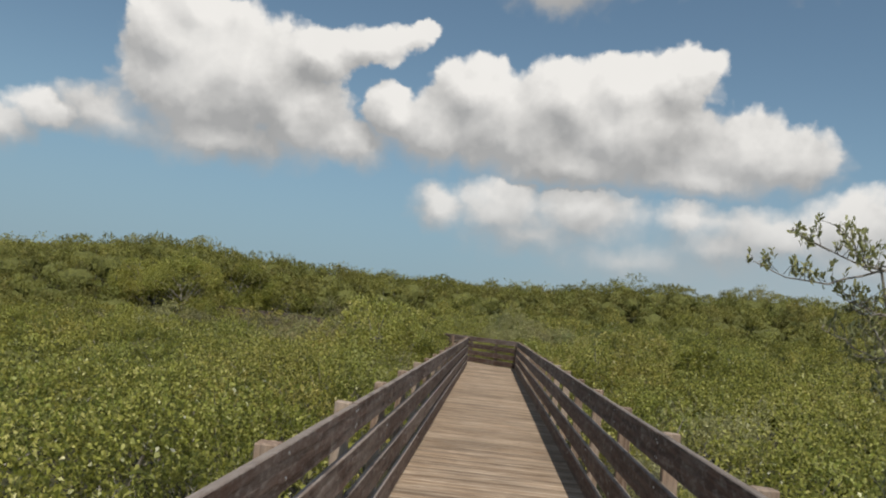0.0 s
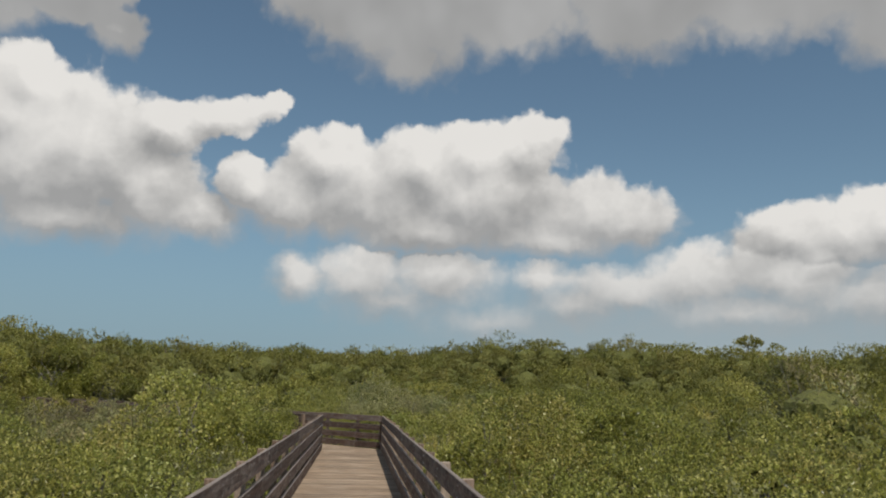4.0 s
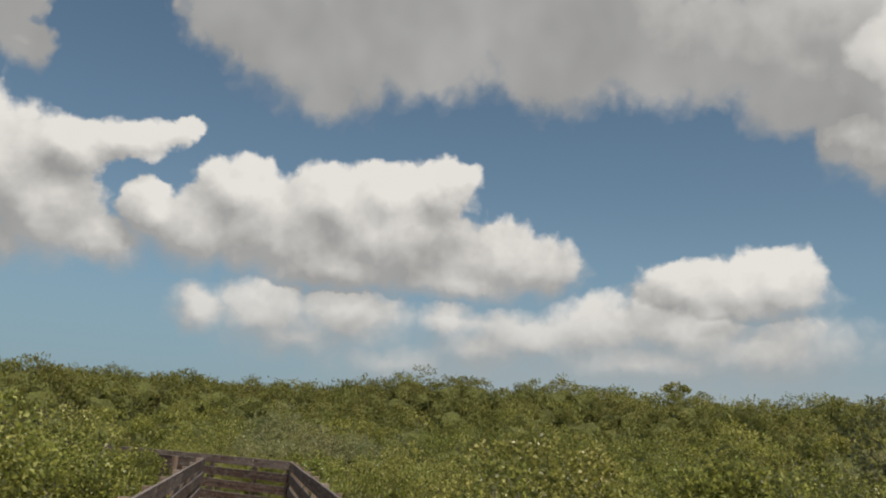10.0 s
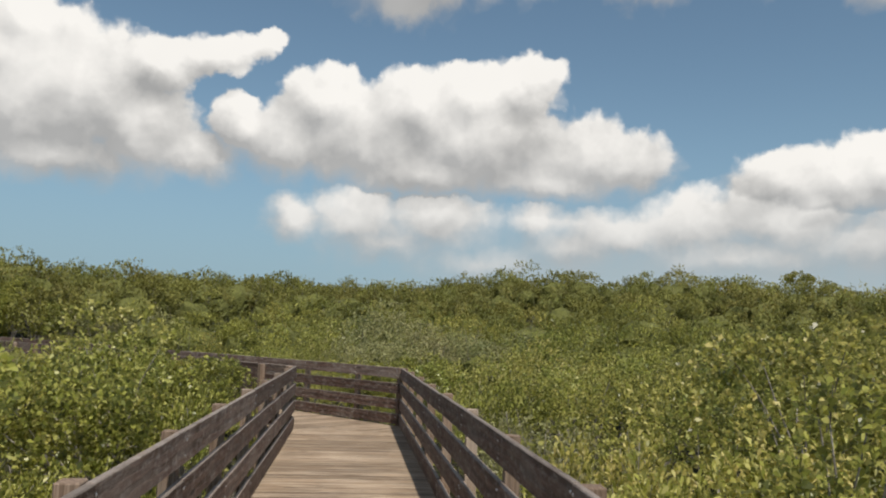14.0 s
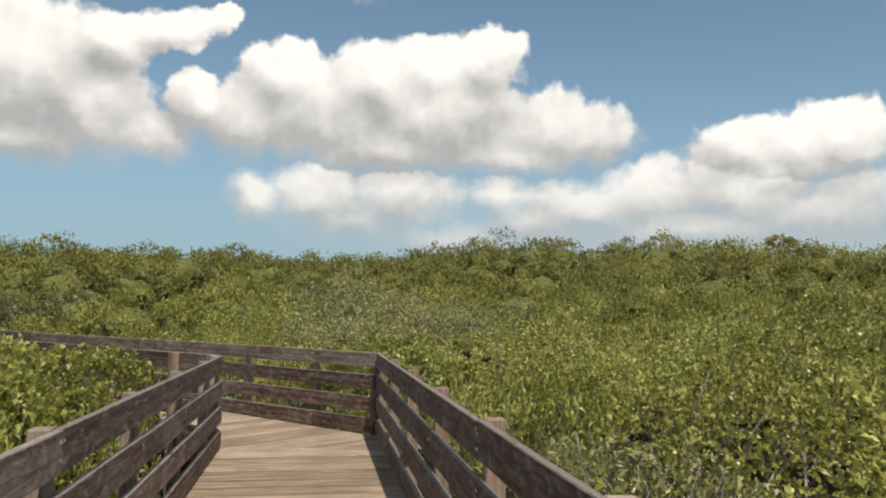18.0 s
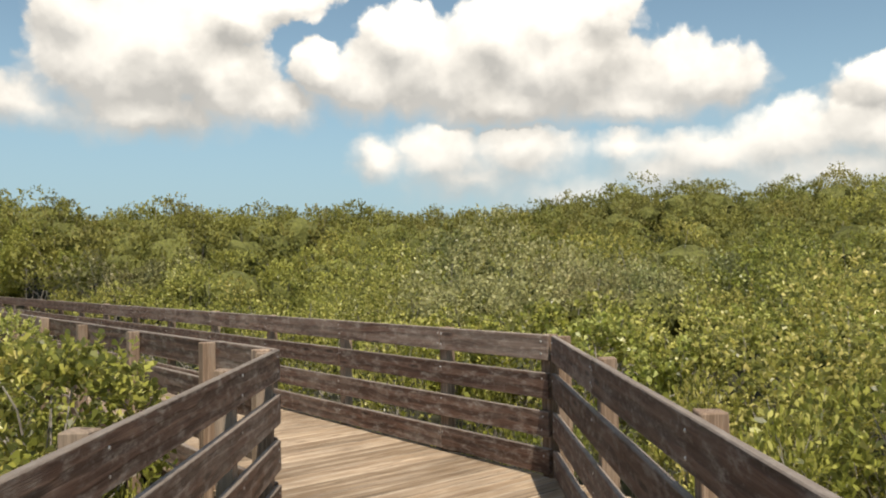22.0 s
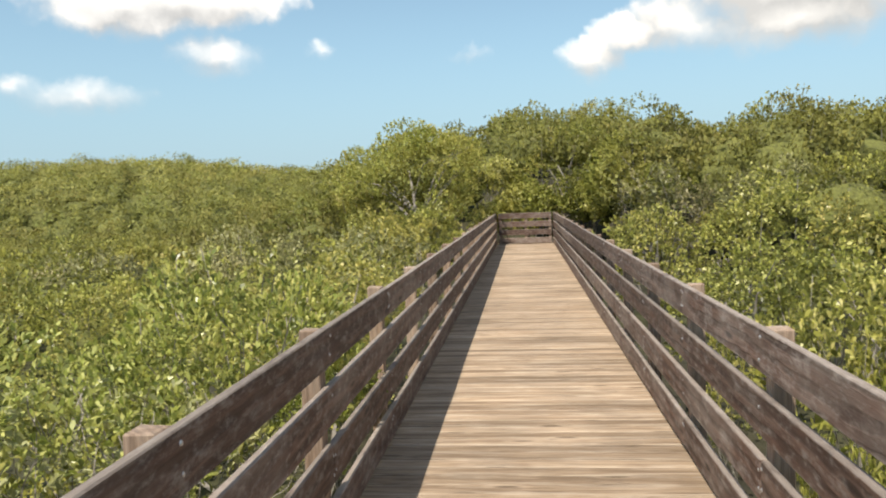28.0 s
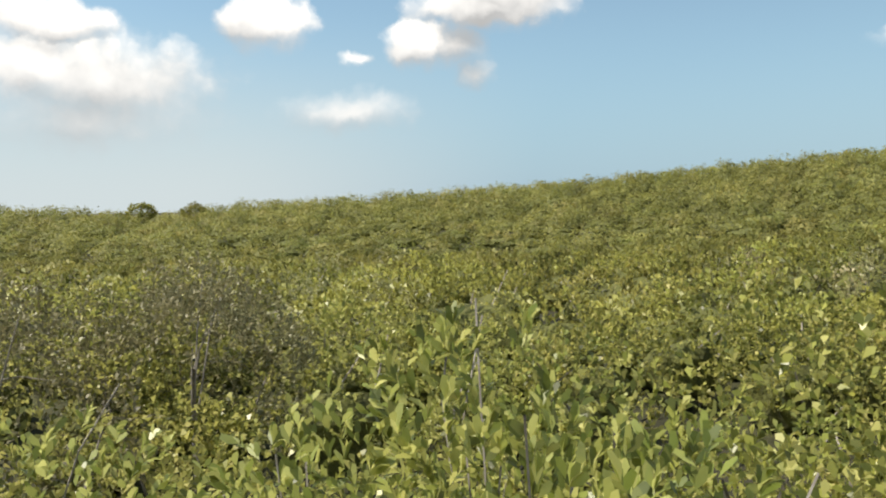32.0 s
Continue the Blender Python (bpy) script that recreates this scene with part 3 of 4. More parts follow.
def step(v, a, b):
    t = np.clip((v - a) / (b - a), 0, 1)
    return t * t * (3 - 2 * t)


def hump(x, y, cx, cy, r, h):
    return h * np.exp(-((x - cx) ** 2 + (y - cy) ** 2) / (r * r))


def west_canopy(r, az):
    """Height of the low thicket to the west: it falls away from the deck and climbs a far hill."""
    sky = 1.6 + 120 * np.tan(np.radians(np.interp(az, (40, 50, 55, 62, 70, 76, 83, 91, 99, 107, 115, 121, 125, 128, 134), (5.2, 4.9, 4.1, 3.7, 3.3, 2.95, 2.45, 1.9, 1.35, 0.9, 0.7, 0.2, -0.3, 0.3, 0.6))))
    dip = np.interp(az, (40, 70, 100, 140), (0.0, 0.5, 1.0, 1.0))
    low = np.interp(r, (0, 6, 12, 17, 25, 50, 75), (0.95, 0.85, 0.6, 0.4, 0.15, -1.9, -1.5))
    low = low * dip + (1 - dip) * np.interp(r, (0, 12, 25, 50, 75), (1.0, 0.95, 1.0, 1.8, 3.0))
    return low + (sky - low) * step(r, 48, 122)


def canopy(x, y):
    """Height of the leaf canopy above the deck's level."""
    x, y = np.asarray(x, float), np.asarray(y, float)
    r = np.hypot(x + 2, y - 28)
    az = np.degrees(np.arctan2(-(x + 2), y - 28))
    low = np.clip(step(az, 44, 66), 0, 1)
    behind = step(-az, 100, 140)
    grow = 1 - np.clip(low + behind, 0, 1)
    rise = np.interp(r, (8, 14, 20, 26, 32, 40, 48, 60, 80, 120, 170), (0, 0.25, 0.7, 1.2, 1.9, 3.4, 4.7, 5.0, 5.6, 6.2, 6.8))
    d = walk_dist(x, y)
    near = 0.55 + 0.35 * step(y, 9, 16) + 0.22 * step(x, 0.5, 2.5) * step(y, 12, 17) + 0.20 * step(d, 2, 7)
    near = near + 0.13 * waves(x, y, 0.9, 0.4) + 0.22 * waves(x, y, 0.31, 1.1) * step(d, 2, 6)
    near = near + hump(x, y, -5.0, 15.5, 2.2, 0.1) + hump(x, y, 4.4, 19.0, 2.6, 0.1) + hump(x, y, -2.9, 23.0, 2.2, 0.4)
    near = near + hump(x, y, 1.2, 35.0, 3.5, 0.6)
    west = step(-V[0] * (x - MID[0]) - V[1] * (y - MID[1]), 0.5, 2.0) * step(y, 25, 28)
    near = near - west * (0.24 + 0.42 * step(d, 2, 6) - 0.32 * (1 - step(d, 2.3, 3.8))) + 0.20 * step(y, 26, 30) * (1 - step(x, 0.8, 2.5)) * (1 - west) * (1 - step(d, 6, 12))
    ex, ey = END
    near = near + hump(x, y, ex - 3.2, ey - 2.4, 3.0, 1.2) + hump(x, y, ex + 0.5, ey + 4.0, 4.0, 1.6)
    # single rises of the woods: a near ridge of trees, a gap beside it, the wooded hill past the boardwalk's end
    woods = rise + hump(x, y, -9.0, 58.5, 5.0, 2.3) + hump(x, y, -3.0, 65.0, 5.5, 1.2) - hump(x, y, -17.0, 69.0, 6.0, 1.2)
    woods = woods + hump(x, y, -25.0, 60.0, 9.0, 1.6) + hump(x, y, 13.0, 74.0, 7.0, 0.9) + hump(x, y, 23.0, 72.0, 6.0, 0.7)
    out = near + woods * grow * (1 + 0.07 * waves(x, y, 0.11, 2.0)) + 0.3 * waves(x, y, 0.17, 0.7) * step(r, 14, 30) * (0.3 + 0.7 * grow)
    far_west = west_canopy(r, az) + 0.2 * waves(x, y, 0.31, 1.1) * step(d, 3, 8)
    k = low * step(d, 3, 9)
    return out * (1 - k) + far_west * k


def ground_z(x, y):
    """The swamp floor: level near the boardwalk, rising under the taller woods, falling to the west."""
    c = canopy(x, y)
    flat = -DECK_H + 0.05 * waves(np.asarray(x, float), np.asarray(y, float), 0.6, 3.0)
    return flat + (np.clip(c - 2.6, 0, None) + np.clip(c - 0.3, None, 0)) * step(walk_dist(x, y), 4, 14)


# ---- ground ----


def build_ground():
    def axis(lo, hi, fine_lo, fine_hi, fine):
        a = list(np.arange(fine_lo, fine_hi, fine))
        left = [fine_lo - fine * 1.35 ** k * 3 for k in range(1, 40) if fine_lo - fine * 1.35 ** k * 3 > lo]
        right = [fine_hi + fine * 1.35 ** k * 3 for k in range(1, 40) if fine_hi + fine * 1.35 ** k * 3 < hi]
        return np.array([lo] + left[::-1] + a + right + [hi])
    xs, ys = axis(-2500, 2500, -110, 110, 1.6), axis(-2500, 2500, -40, 160, 1.6)
    X, Y = np.meshgrid(xs, ys)
    Z = ground_z(X, Y)
    Z = np.where(np.hypot(X, Y - 28) > 190, np.minimum(Z, 3.0), Z)
    me = bpy.data.meshes.new("ground")
    nx, ny = len(xs), len(ys)
    i = np.arange(nx * ny).reshape(ny, nx)
    quads = np.stack([i[:-1, :-1], i[:-1, 1:], i[1:, 1:], i[1:, :-1]], -1).reshape(-1, 4)
    me.vertices.add(nx * ny)
    me.vertices.foreach_set("co", np.stack([X, Y, Z], -1).astype(np.float32).ravel())
    me.loops.add(quads.size)
    me.loops.foreach_set("vertex_index", quads.astype(np.int32).ravel())
    me.polygons.add(len(quads))
    me.polygons.foreach_set("loop_start", np.arange(0, quads.size, 4, dtype=np.int32))
    me.polygons.foreach_set("use_smooth", np.ones(len(quads), dtype=bool))
    me.update(calc_edges=True)
    me.materials.append(M_MUD)
    tagged(new("ground", me), "dark swamp floor under mangrove scrub, rising gently inland", "ground", kind="structure")


build_ground()

# ---- boardwalk ----


def plan_pose(p, along, z, rx=0.0):
    """A pose at plan place p whose x axis runs along a plan direction."""
    return pose(float(p[0]), float(p[1]), z, rx, 0, math.degrees(math.atan2(along[1], along[0])))


def build_deck():
    deck_1 = tagged(new("boardwalk_deck"), "weathered tan timber plank deck of a straight boardwalk", "boardwalk")
    deck_2 = tagged(new("boardwalk_deck"), "sunlit timber plank deck of the second boardwalk leg", "boardwalk")
    w1, w2 = 2 * 0.99, WIDTH_2 + 0.14
    kinds_1 = [box_mesh("plank", w1, PLANK_W, PLANK_T, M_DECK, 0.004, 0.0022, s, 4) for s in range(8)]
    kinds_2 = [box_mesh("plank", w2, PLANK_W, PLANK_T, M_DECK, 0.004, 0.0022, 20 + s, 4) for s in range(8)]
    r = random.Random(3)
    pitch = PLANK_W + PLANK_GAP
    y = CORNER_IN[1] - pitch / 2
    while y > START:
        ob = child("plank", r.choice(kinds_1), deck_1)
        ob.matrix_basis = pose(r.uniform(-0.006, 0.006), y, -PLANK_T / 2 + r.uniform(-0.002, 0.002), r.uniform(-0.4, 0.4), 0, 180 * r.randint(0, 1) + r.uniform(-0.12, 0.12))
        y -= pitch
    s = pitch / 2
    while s < LEG_2 + 0.9:
        p = CORNER_IN + U * s + V * (WIDTH_2 / 2)
        ob = child("plank", r.choice(kinds_2), deck_2)
        ob.matrix_basis = plan_pose(p, V if r.random() < 0.5 else -V, -PLANK_T / 2 + r.uniform(-0.002, 0.002), r.uniform(-0.4, 0.4))
        s += pitch
    # the wedge at the corner: planks of the second leg, cut along the last plank of the first
    s = -pitch / 2
    while True:
        lo, hi = s - PLANK_W / 2, s + PLANK_W / 2
        far = WIDTH_2 + 0.07

        def cut(q):
            """Where this edge of the plank meets the line y of the inner corner."""
            return (CORNER_IN[1] + 0.004 - CORNER_IN[1] - U[1] * q) / V[1]
        a, b = max(cut(lo), 0), max(cut(hi), 0)
        if min(a, b) > far:
            break
        a, b = min(a, far), min(b, far)
        ring = [CORNER_IN + U * lo + V * a, CORNER_IN + U * lo + V * far, CORNER_IN + U * hi + V * far, CORNER_IN + U * hi + V * b]
        mid = sum(ring) / 4
        bm = bmesh.new()
        loc = [((q - mid) @ V, (q - mid) @ U) for q in ring]
        top = [bm.verts.new((u, v, 0)) for u, v in loc]
        bot = [bm.verts.new((u, v, -PLANK_T)) for u, v in loc]
        bm.faces.new(top), bm.faces.new(bot[::-1])
        for i in range(4):
            bm.faces.new((top[i], bot[i], bot[(i + 1) % 4], top[(i + 1) % 4]))
        bmesh.ops.remove_doubles(bm, verts=bm.verts, dist=0.001)
        ob = part("plank", bm, M_DECK, deck_2)
        ob.matrix_basis = plan_pose(mid, V, r.uniform(-0.002, 0.002))
        s -= pitch
    # stringers below
    for x in (-0.88, 0, 0.88):
        n = 36.0
        ob = child("stringer", box_mesh("stringer", n, 0.045, 0.19, M_POST, 0.003), deck_1)
        ob.matrix_basis = pose(x, CORNER_IN[1] - n / 2 + 0.2, -PLANK_T - 0.098, 0, 0, 90)
    for v in (0.05, WIDTH_2 / 2, WIDTH_2 - 0.05):
        n = LEG_2 + 0.6
        ob = child("stringer", box_mesh("stringer", n, 0.045, 0.19, M_POST, 0.003), deck_2)
        ob.matrix_basis = plan_pose(CORNER_IN + U * (n / 2 + 0.05) + V * v, U, -PLANK_T - 0.098)


POST_MESHES = []


def build_railing(a, b, out, first, label, seed):
    """A railing from plan point a to b on the boards' inner faces; `out` points away from the deck."""
    r = random.Random(seed)
    a, b, out = np.array(a, float), np.array(b, float), np.array(out, float)
    length = float(np.linalg.norm(b - a))
    d = (b - a) / length
    thing = tagged(new("railing"), label, "railing", group="boardwalk railings")
    thing.location = (float(a[0]), float(a[1]), 0)

    def put(name, me, p, z, along, parent, rx=0.0, label_=""):
        ob = child(name, me, parent, label_)
        ob.matrix_basis = pose(-float(a[0]), -float(a[1]), 0) @ plan_pose(p, along, z, rx)
        return ob
    marks = [first]
    while marks[-1] + SPAN < length - 0.25:
        marks.append(marks[-1] + SPAN)
    marks.append(length - 0.06)
    if first > 0.4:
        marks.insert(0, 0.06)
    h = 1.068 + DECK_H + 0.25
    if not POST_MESHES:
        POST_MESHES.extend(box_mesh("post", h, POST, POST, M_POST, 0.005, 0.003, s, 5) for s in range(5))
    for s in marks:
        p = a + d * s + out * (BOARD_T + POST / 2 + 0.001)
        ob = child("post", r.choice(POST_MESHES), thing)
        ob.matrix_basis = pose(-float(a[0]), -float(a[1]), 0) @ plan_pose(p, d, 1.068 - h / 2 + r.uniform(-0.012, 0.008)) @ pose(0, 0, 0, 0, -90, 0)
    nail = NAIL
    for row, top in enumerate(RAIL_TOPS):
        z = top - BOARD_H / 2
        i = 0
        start = 0.0
        hop = 1 + (row % 3)
        while start < length - 0.01:
            k = min(i + hop, len(marks) - 1)
            stop = marks[k] if k < len(marks) - 1 else length
            if length - stop < 1.0:
                stop, k = length, len(marks) - 1
            n = stop - start - 0.003
            me = box_mesh("board", n, BOARD_T, BOARD_H, M_RAIL, 0.005, 0.0028, seed * 31 + row * 7 + i, max(2, int(n / 0.8)))
            p = a + d * (start + n / 2) + out * (BOARD_T / 2)
            board = put("board", me, p, z + r.uniform(-0.005, 0.005), d, thing, r.uniform(-0.7, 0.7))
            for s in marks:
                if start - 0.01 <= s <= stop + 0.01:
                    for dz in (0.045, -0.045) if row % 2 == 0 else (0.04,):
                        t = min(max(s + r.uniform(-0.015, 0.015), start + 0.02), stop - 0.02)
                        q = a + d * t - out * 0.001
                        ob = child("nail", nail, board)
                        ob.matrix_basis = board.matrix_basis.inverted() @ pose(-float(a[0]), -float(a[1]), 0) @ plan_pose(q, d, z + dz + r.uniform(-0.012, 0.012)) @ pose(0, 0, 0, 90 if (d[0] * out[1] - d[1] * out[0]) > 0 else -90, 0, 0)
            i, start = k, stop
            hop = 3
    return thing


def nail_mesh():
    bm = bmesh.new()
    bmesh.ops.create_cone(bm, cap_ends=True, segments=8, radius1=0.0095, radius2=0.006, depth=0.005)
    me = bpy.data.meshes.new("nail")
    bm.to_mesh(me)
    bm.free()
    me.materials.append(M_STEEL)
    return me


NAIL = nail_mesh()
build_deck()
WX = 0.92
END_L, END_R = CORNER_IN + U * LEG_2, CORNER_OUT + U * (LEG_2 - float((CORNER_OUT - CORNER_IN) @ U))
build_railing((-WX, START), CORNER_IN, (-1, 0), (-0.168 - START) % SPAN, "dark brown four-board timber railing along the straight boardwalk", 1)
build_railing((WX, START), CORNER_OUT, (1, 0), (1.63 - START) % SPAN, "dark brown four-board railing with its shadow on the deck", 2)
build_railing(CORNER_IN + U * 0.04, END_L, -V, 0.93, "weathered grey-brown railing of the second boardwalk leg", 3)
build_railing(CORNER_OUT + U * 0.04, END_R, V, 1.28, "sunlit brown four-board railing of the second boardwalk leg", 4)
build_railing(END_L + V * 0.04 + U * 0.04, END_R - V * 0.04 + U * 0.04, U, 0.95, "brown railing closing the far end of the boardwalk", 5)

# ---- mangroves ----


def sprigs(n, centre, radii, low=-0.25, lobes=9, lobe=0.42, depth=0.35, top=-0.25):
    """Twig tips on a crown of rounded lobes, and the way that each lobe's surface faces there."""
    k = unit(rng.normal(size=(lobes * 4, 3)))
    k = k[k[:, 2] > low][:lobes]
    lc = k * rng.uniform(0.45, 0.72, (len(k), 1))
    pick = rng.integers(0, len(k), n * 3)
    size = rng.uniform(0.75, 1.25, len(k))[pick] * lobe
    v = unit(rng.normal(size=(n * 3, 3)))
    out = unit(v + 0.35 * k[pick])
    p = lc[pick] + out * (size * (1 - depth * rng.random(n * 3) ** 2))[:, None]
    keep = (out * k[pick]).sum(1) + out[:, 2] * 0.8 > top
    p, out = p[keep][:n], out[keep][:n]
    return centre + p * radii, unit(out / radii * np.mean(radii))


def rosettes(p, out, per, length, width, spread=(0.3, 1.3), corners=5):
    """Whorls of leaves at the twig tips, their upper faces turned to the light."""
    n = len(p)
    ax = unit(out * 0.8 + np.array([0, 0, 0.6]) + 0.4 * rng.normal(size=out.shape))
    base, a = np.repeat(p, per, 0), np.repeat(ax, per, 0)
    ref = unit(np.cross(a, rng.normal(size=a.shape)))
    tilt = rng.uniform(spread[0], spread[1], n * per)[:, None]
    d = unit(a * np.cos(tilt) + ref * np.sin(tilt))
    size = rng.uniform(0.65, 1.2, n * per)
    base = base + a * (rng.uniform(-1.6, 0.5, n * per) * length)[:, None]
    return leaves(base, d, length * size, width * size, corners, a + 0.6 * rng.normal(size=a.shape))


def clumps(p, out, per, length, width):
    """Small sprays of foliage that lie along the crown's surface."""
    n = len(p) * per
    o = np.repeat(out, per, 0)
    face = unit(o * 0.8 + np.array([0, 0, 0.3]) + 0.34 * rng.normal(size=o.shape))
    d = unit(np.cross(face, rng.normal(size=o.shape)) + 0.25 * rng.normal(size=o.shape))
    size = rng.uniform(0.6, 1.3, n)
    base = np.repeat(p, per, 0) + rng.normal(size=o.shape) * length * 0.5
    return leaves(base, d, length * size, width * size, 3, face)


def stems_to(base, tips, radius, k=5, sides=4):
    """Crooked stems from about the base to the given tips."""
    n = len(tips)
    foot = base + rng.normal(size=(n, 3)) * (0.12, 0.12, 0)
    s = np.linspace(0, 1, k)[None, :, None]
    bend = rng.normal(size=(n, 1, 3)) * 0.13
    path = foot[:, None] * (1 - s) + tips[:, None] * s + bend * np.sin(s * math.pi) + rng.normal(size=(n, k, 3)) * 0.02 * s
    return tubes(path, np.linspace(1, 0.22, k)[None, :] * radius * rng.uniform(0.6, 1.2, (n, 1)), sides)


def ball(level):
    bm = bmesh.new()
    bmesh.ops.create_icosphere(bm, subdivisions=level, radius=1)
    t = np.array([[tuple(v.co) for v in f.verts] for f in bm.faces])
    bm.free()
    return t


BALL, BALL_ROUGH = ball(2), ball(1)


def inner(centre, radii, seed):
    """A filler for the inside of a crown: a lumpy closed body below the outer leaves."""
    v = BALL
    r = 1 + 0.22 * np.sin(v[..., 0] * 3.1 + seed) * np.cos(v[..., 1] * 3.7 - seed * 1.3) + 0.12 * np.sin(v[..., 2] * 5 + v[..., 0] * 4 + seed)
    return centre + v * r[..., None] * radii


def build_shrub(leaf_mat, n, per, length, width, label, bare=26, tilt=(0.2, 1.05), corners=5):
    """A shrub 1.6 m high: crooked stems and a crown of single leaves."""
    thing = tagged(new("mangrove_shrub"), label, "shrub", group="mangroves beside the boardwalk")
    p, ax = sprigs(n, np.array([0, 0, 0.95]), np.array([0.76, 0.76, 0.62]), -0.4, 12, 0.40)
    tips = np.array([0, 0, 0.8]) + (p[rng.choice(len(p), 11, replace=False)] - np.array([0, 0, 0.8])) * 0.85
    tw = p[rng.choice(len(p), bare, replace=False)]
    quads = [stems_to(np.array([0, 0, 0.0]), tips, 0.008, 5, 3)]
    quads.append(tubes(np.stack([tw - 0.28 * unit(tw - (0, 0, 0.3)), tw - 0.1 * unit(tw), tw + rng.normal(size=tw.shape) * 0.05 + (0, 0, 0.06)], 1), np.full((bare, 3), 0.0028), 3))
    child("branchwork", mesh_of("branchwork", np.concatenate(quads), 4, M_BARK), thing, "crooked grey branches and twigs")["kind"] = "stuff"
    child("crown", mesh_of("crown", rosettes(p, ax, per, length, width, tilt, corners), corners, leaf_mat), thing)
    return thing


SHRUBS = [build_shrub(M_LEAF, 235, 8, 0.059, 0.029, "bright yellow-green mangrove shrub with glossy egg-shaped leaves") for _ in range(4)]
SHRUBS += [build_shrub(M_LEAF_GREY, 290, 6, 0.058, 0.022, "grey-green mangrove shrub with narrow leaves and bare twigs", 40) for _ in range(2)]

SHRUBS += [build_shrub(M_LEAF_BROAD, 580, 8, 0.042, 0.019, "mangrove shrub with broad upright yellow-green leaves and a few bare twigs", 22, (0.15, 0.95), 5) for _ in range(2)]


def spread(spacing, x0, x1, y0, y1, seed):
    r = np.random.default_rng(seed)
    xs, ys = np.meshgrid(np.arange(x0, x1, spacing), np.arange(y0, y1, spacing * 0.87))
    xs = xs + (np.arange(xs.shape[0])[:, None] % 2) * spacing / 2
    n = xs.size
    return xs.ravel() + r.uniform(-0.38, 0.38, n) * spacing, ys.ravel() + r.uniform(-0.38, 0.38, n) * spacing


def plant_near():
    r = np.random.default_rng(11)
    x, y = spread(0.98, -12, 8, -8, 44, 5)
    d, pd = walk_dist(x, y), path_dist(x, y)
    keep = (pd < 2.95) & (d > 1.5)
    x, y, d = x[keep], y[keep], d[keep]
    used = set()
    over = (x * V[0] + (y - 27.65) * V[1]) < 0
    broad = over & ((x * U[0] + (y - 27.65) * U[1]) > 0.2)
    for i in range(len(x)):
        grey = waves(x[i], y[i], 0.55, 4.0) > (0.42 if y[i] < 25 else 0.5)
        k = int(r.integers(4, 6)) if grey else int(r.integers(0, 4))
        if y[i] > 27.5 and broad[i] and r.random() < 0.72:
            k = int(r.integers(6, 8)) if waves(x[i], y[i], 1.1, 2.0) > -0.35 else int(r.integers(4, 6))
        top = float(canopy(x[i], y[i])) + r.uniform(-0.16, 0.2)
        z = float(ground_z(x[i], y[i]))
        h = max(top - z, 0.9) / 1.6
        w = min(h, 1.35) * r.uniform(0.92, 1.15)
        w = min(w * 1.1, (d[i] - 1.10) / 0.93 + 0.03)
        h = min(h, (1.35 if k > 3 else 1.9) * w)
        m = Matrix.LocRotScale((x[i], y[i], z - 0.02), Euler((0, 0, r.uniform(0, 6.28))), (w, w, h))
        if k not in used:
            used.add(k)
            SHRUBS[k].matrix_basis = m
        else:
            copy_thing(SHRUBS[k], m)
    return len(x)


plant_near()


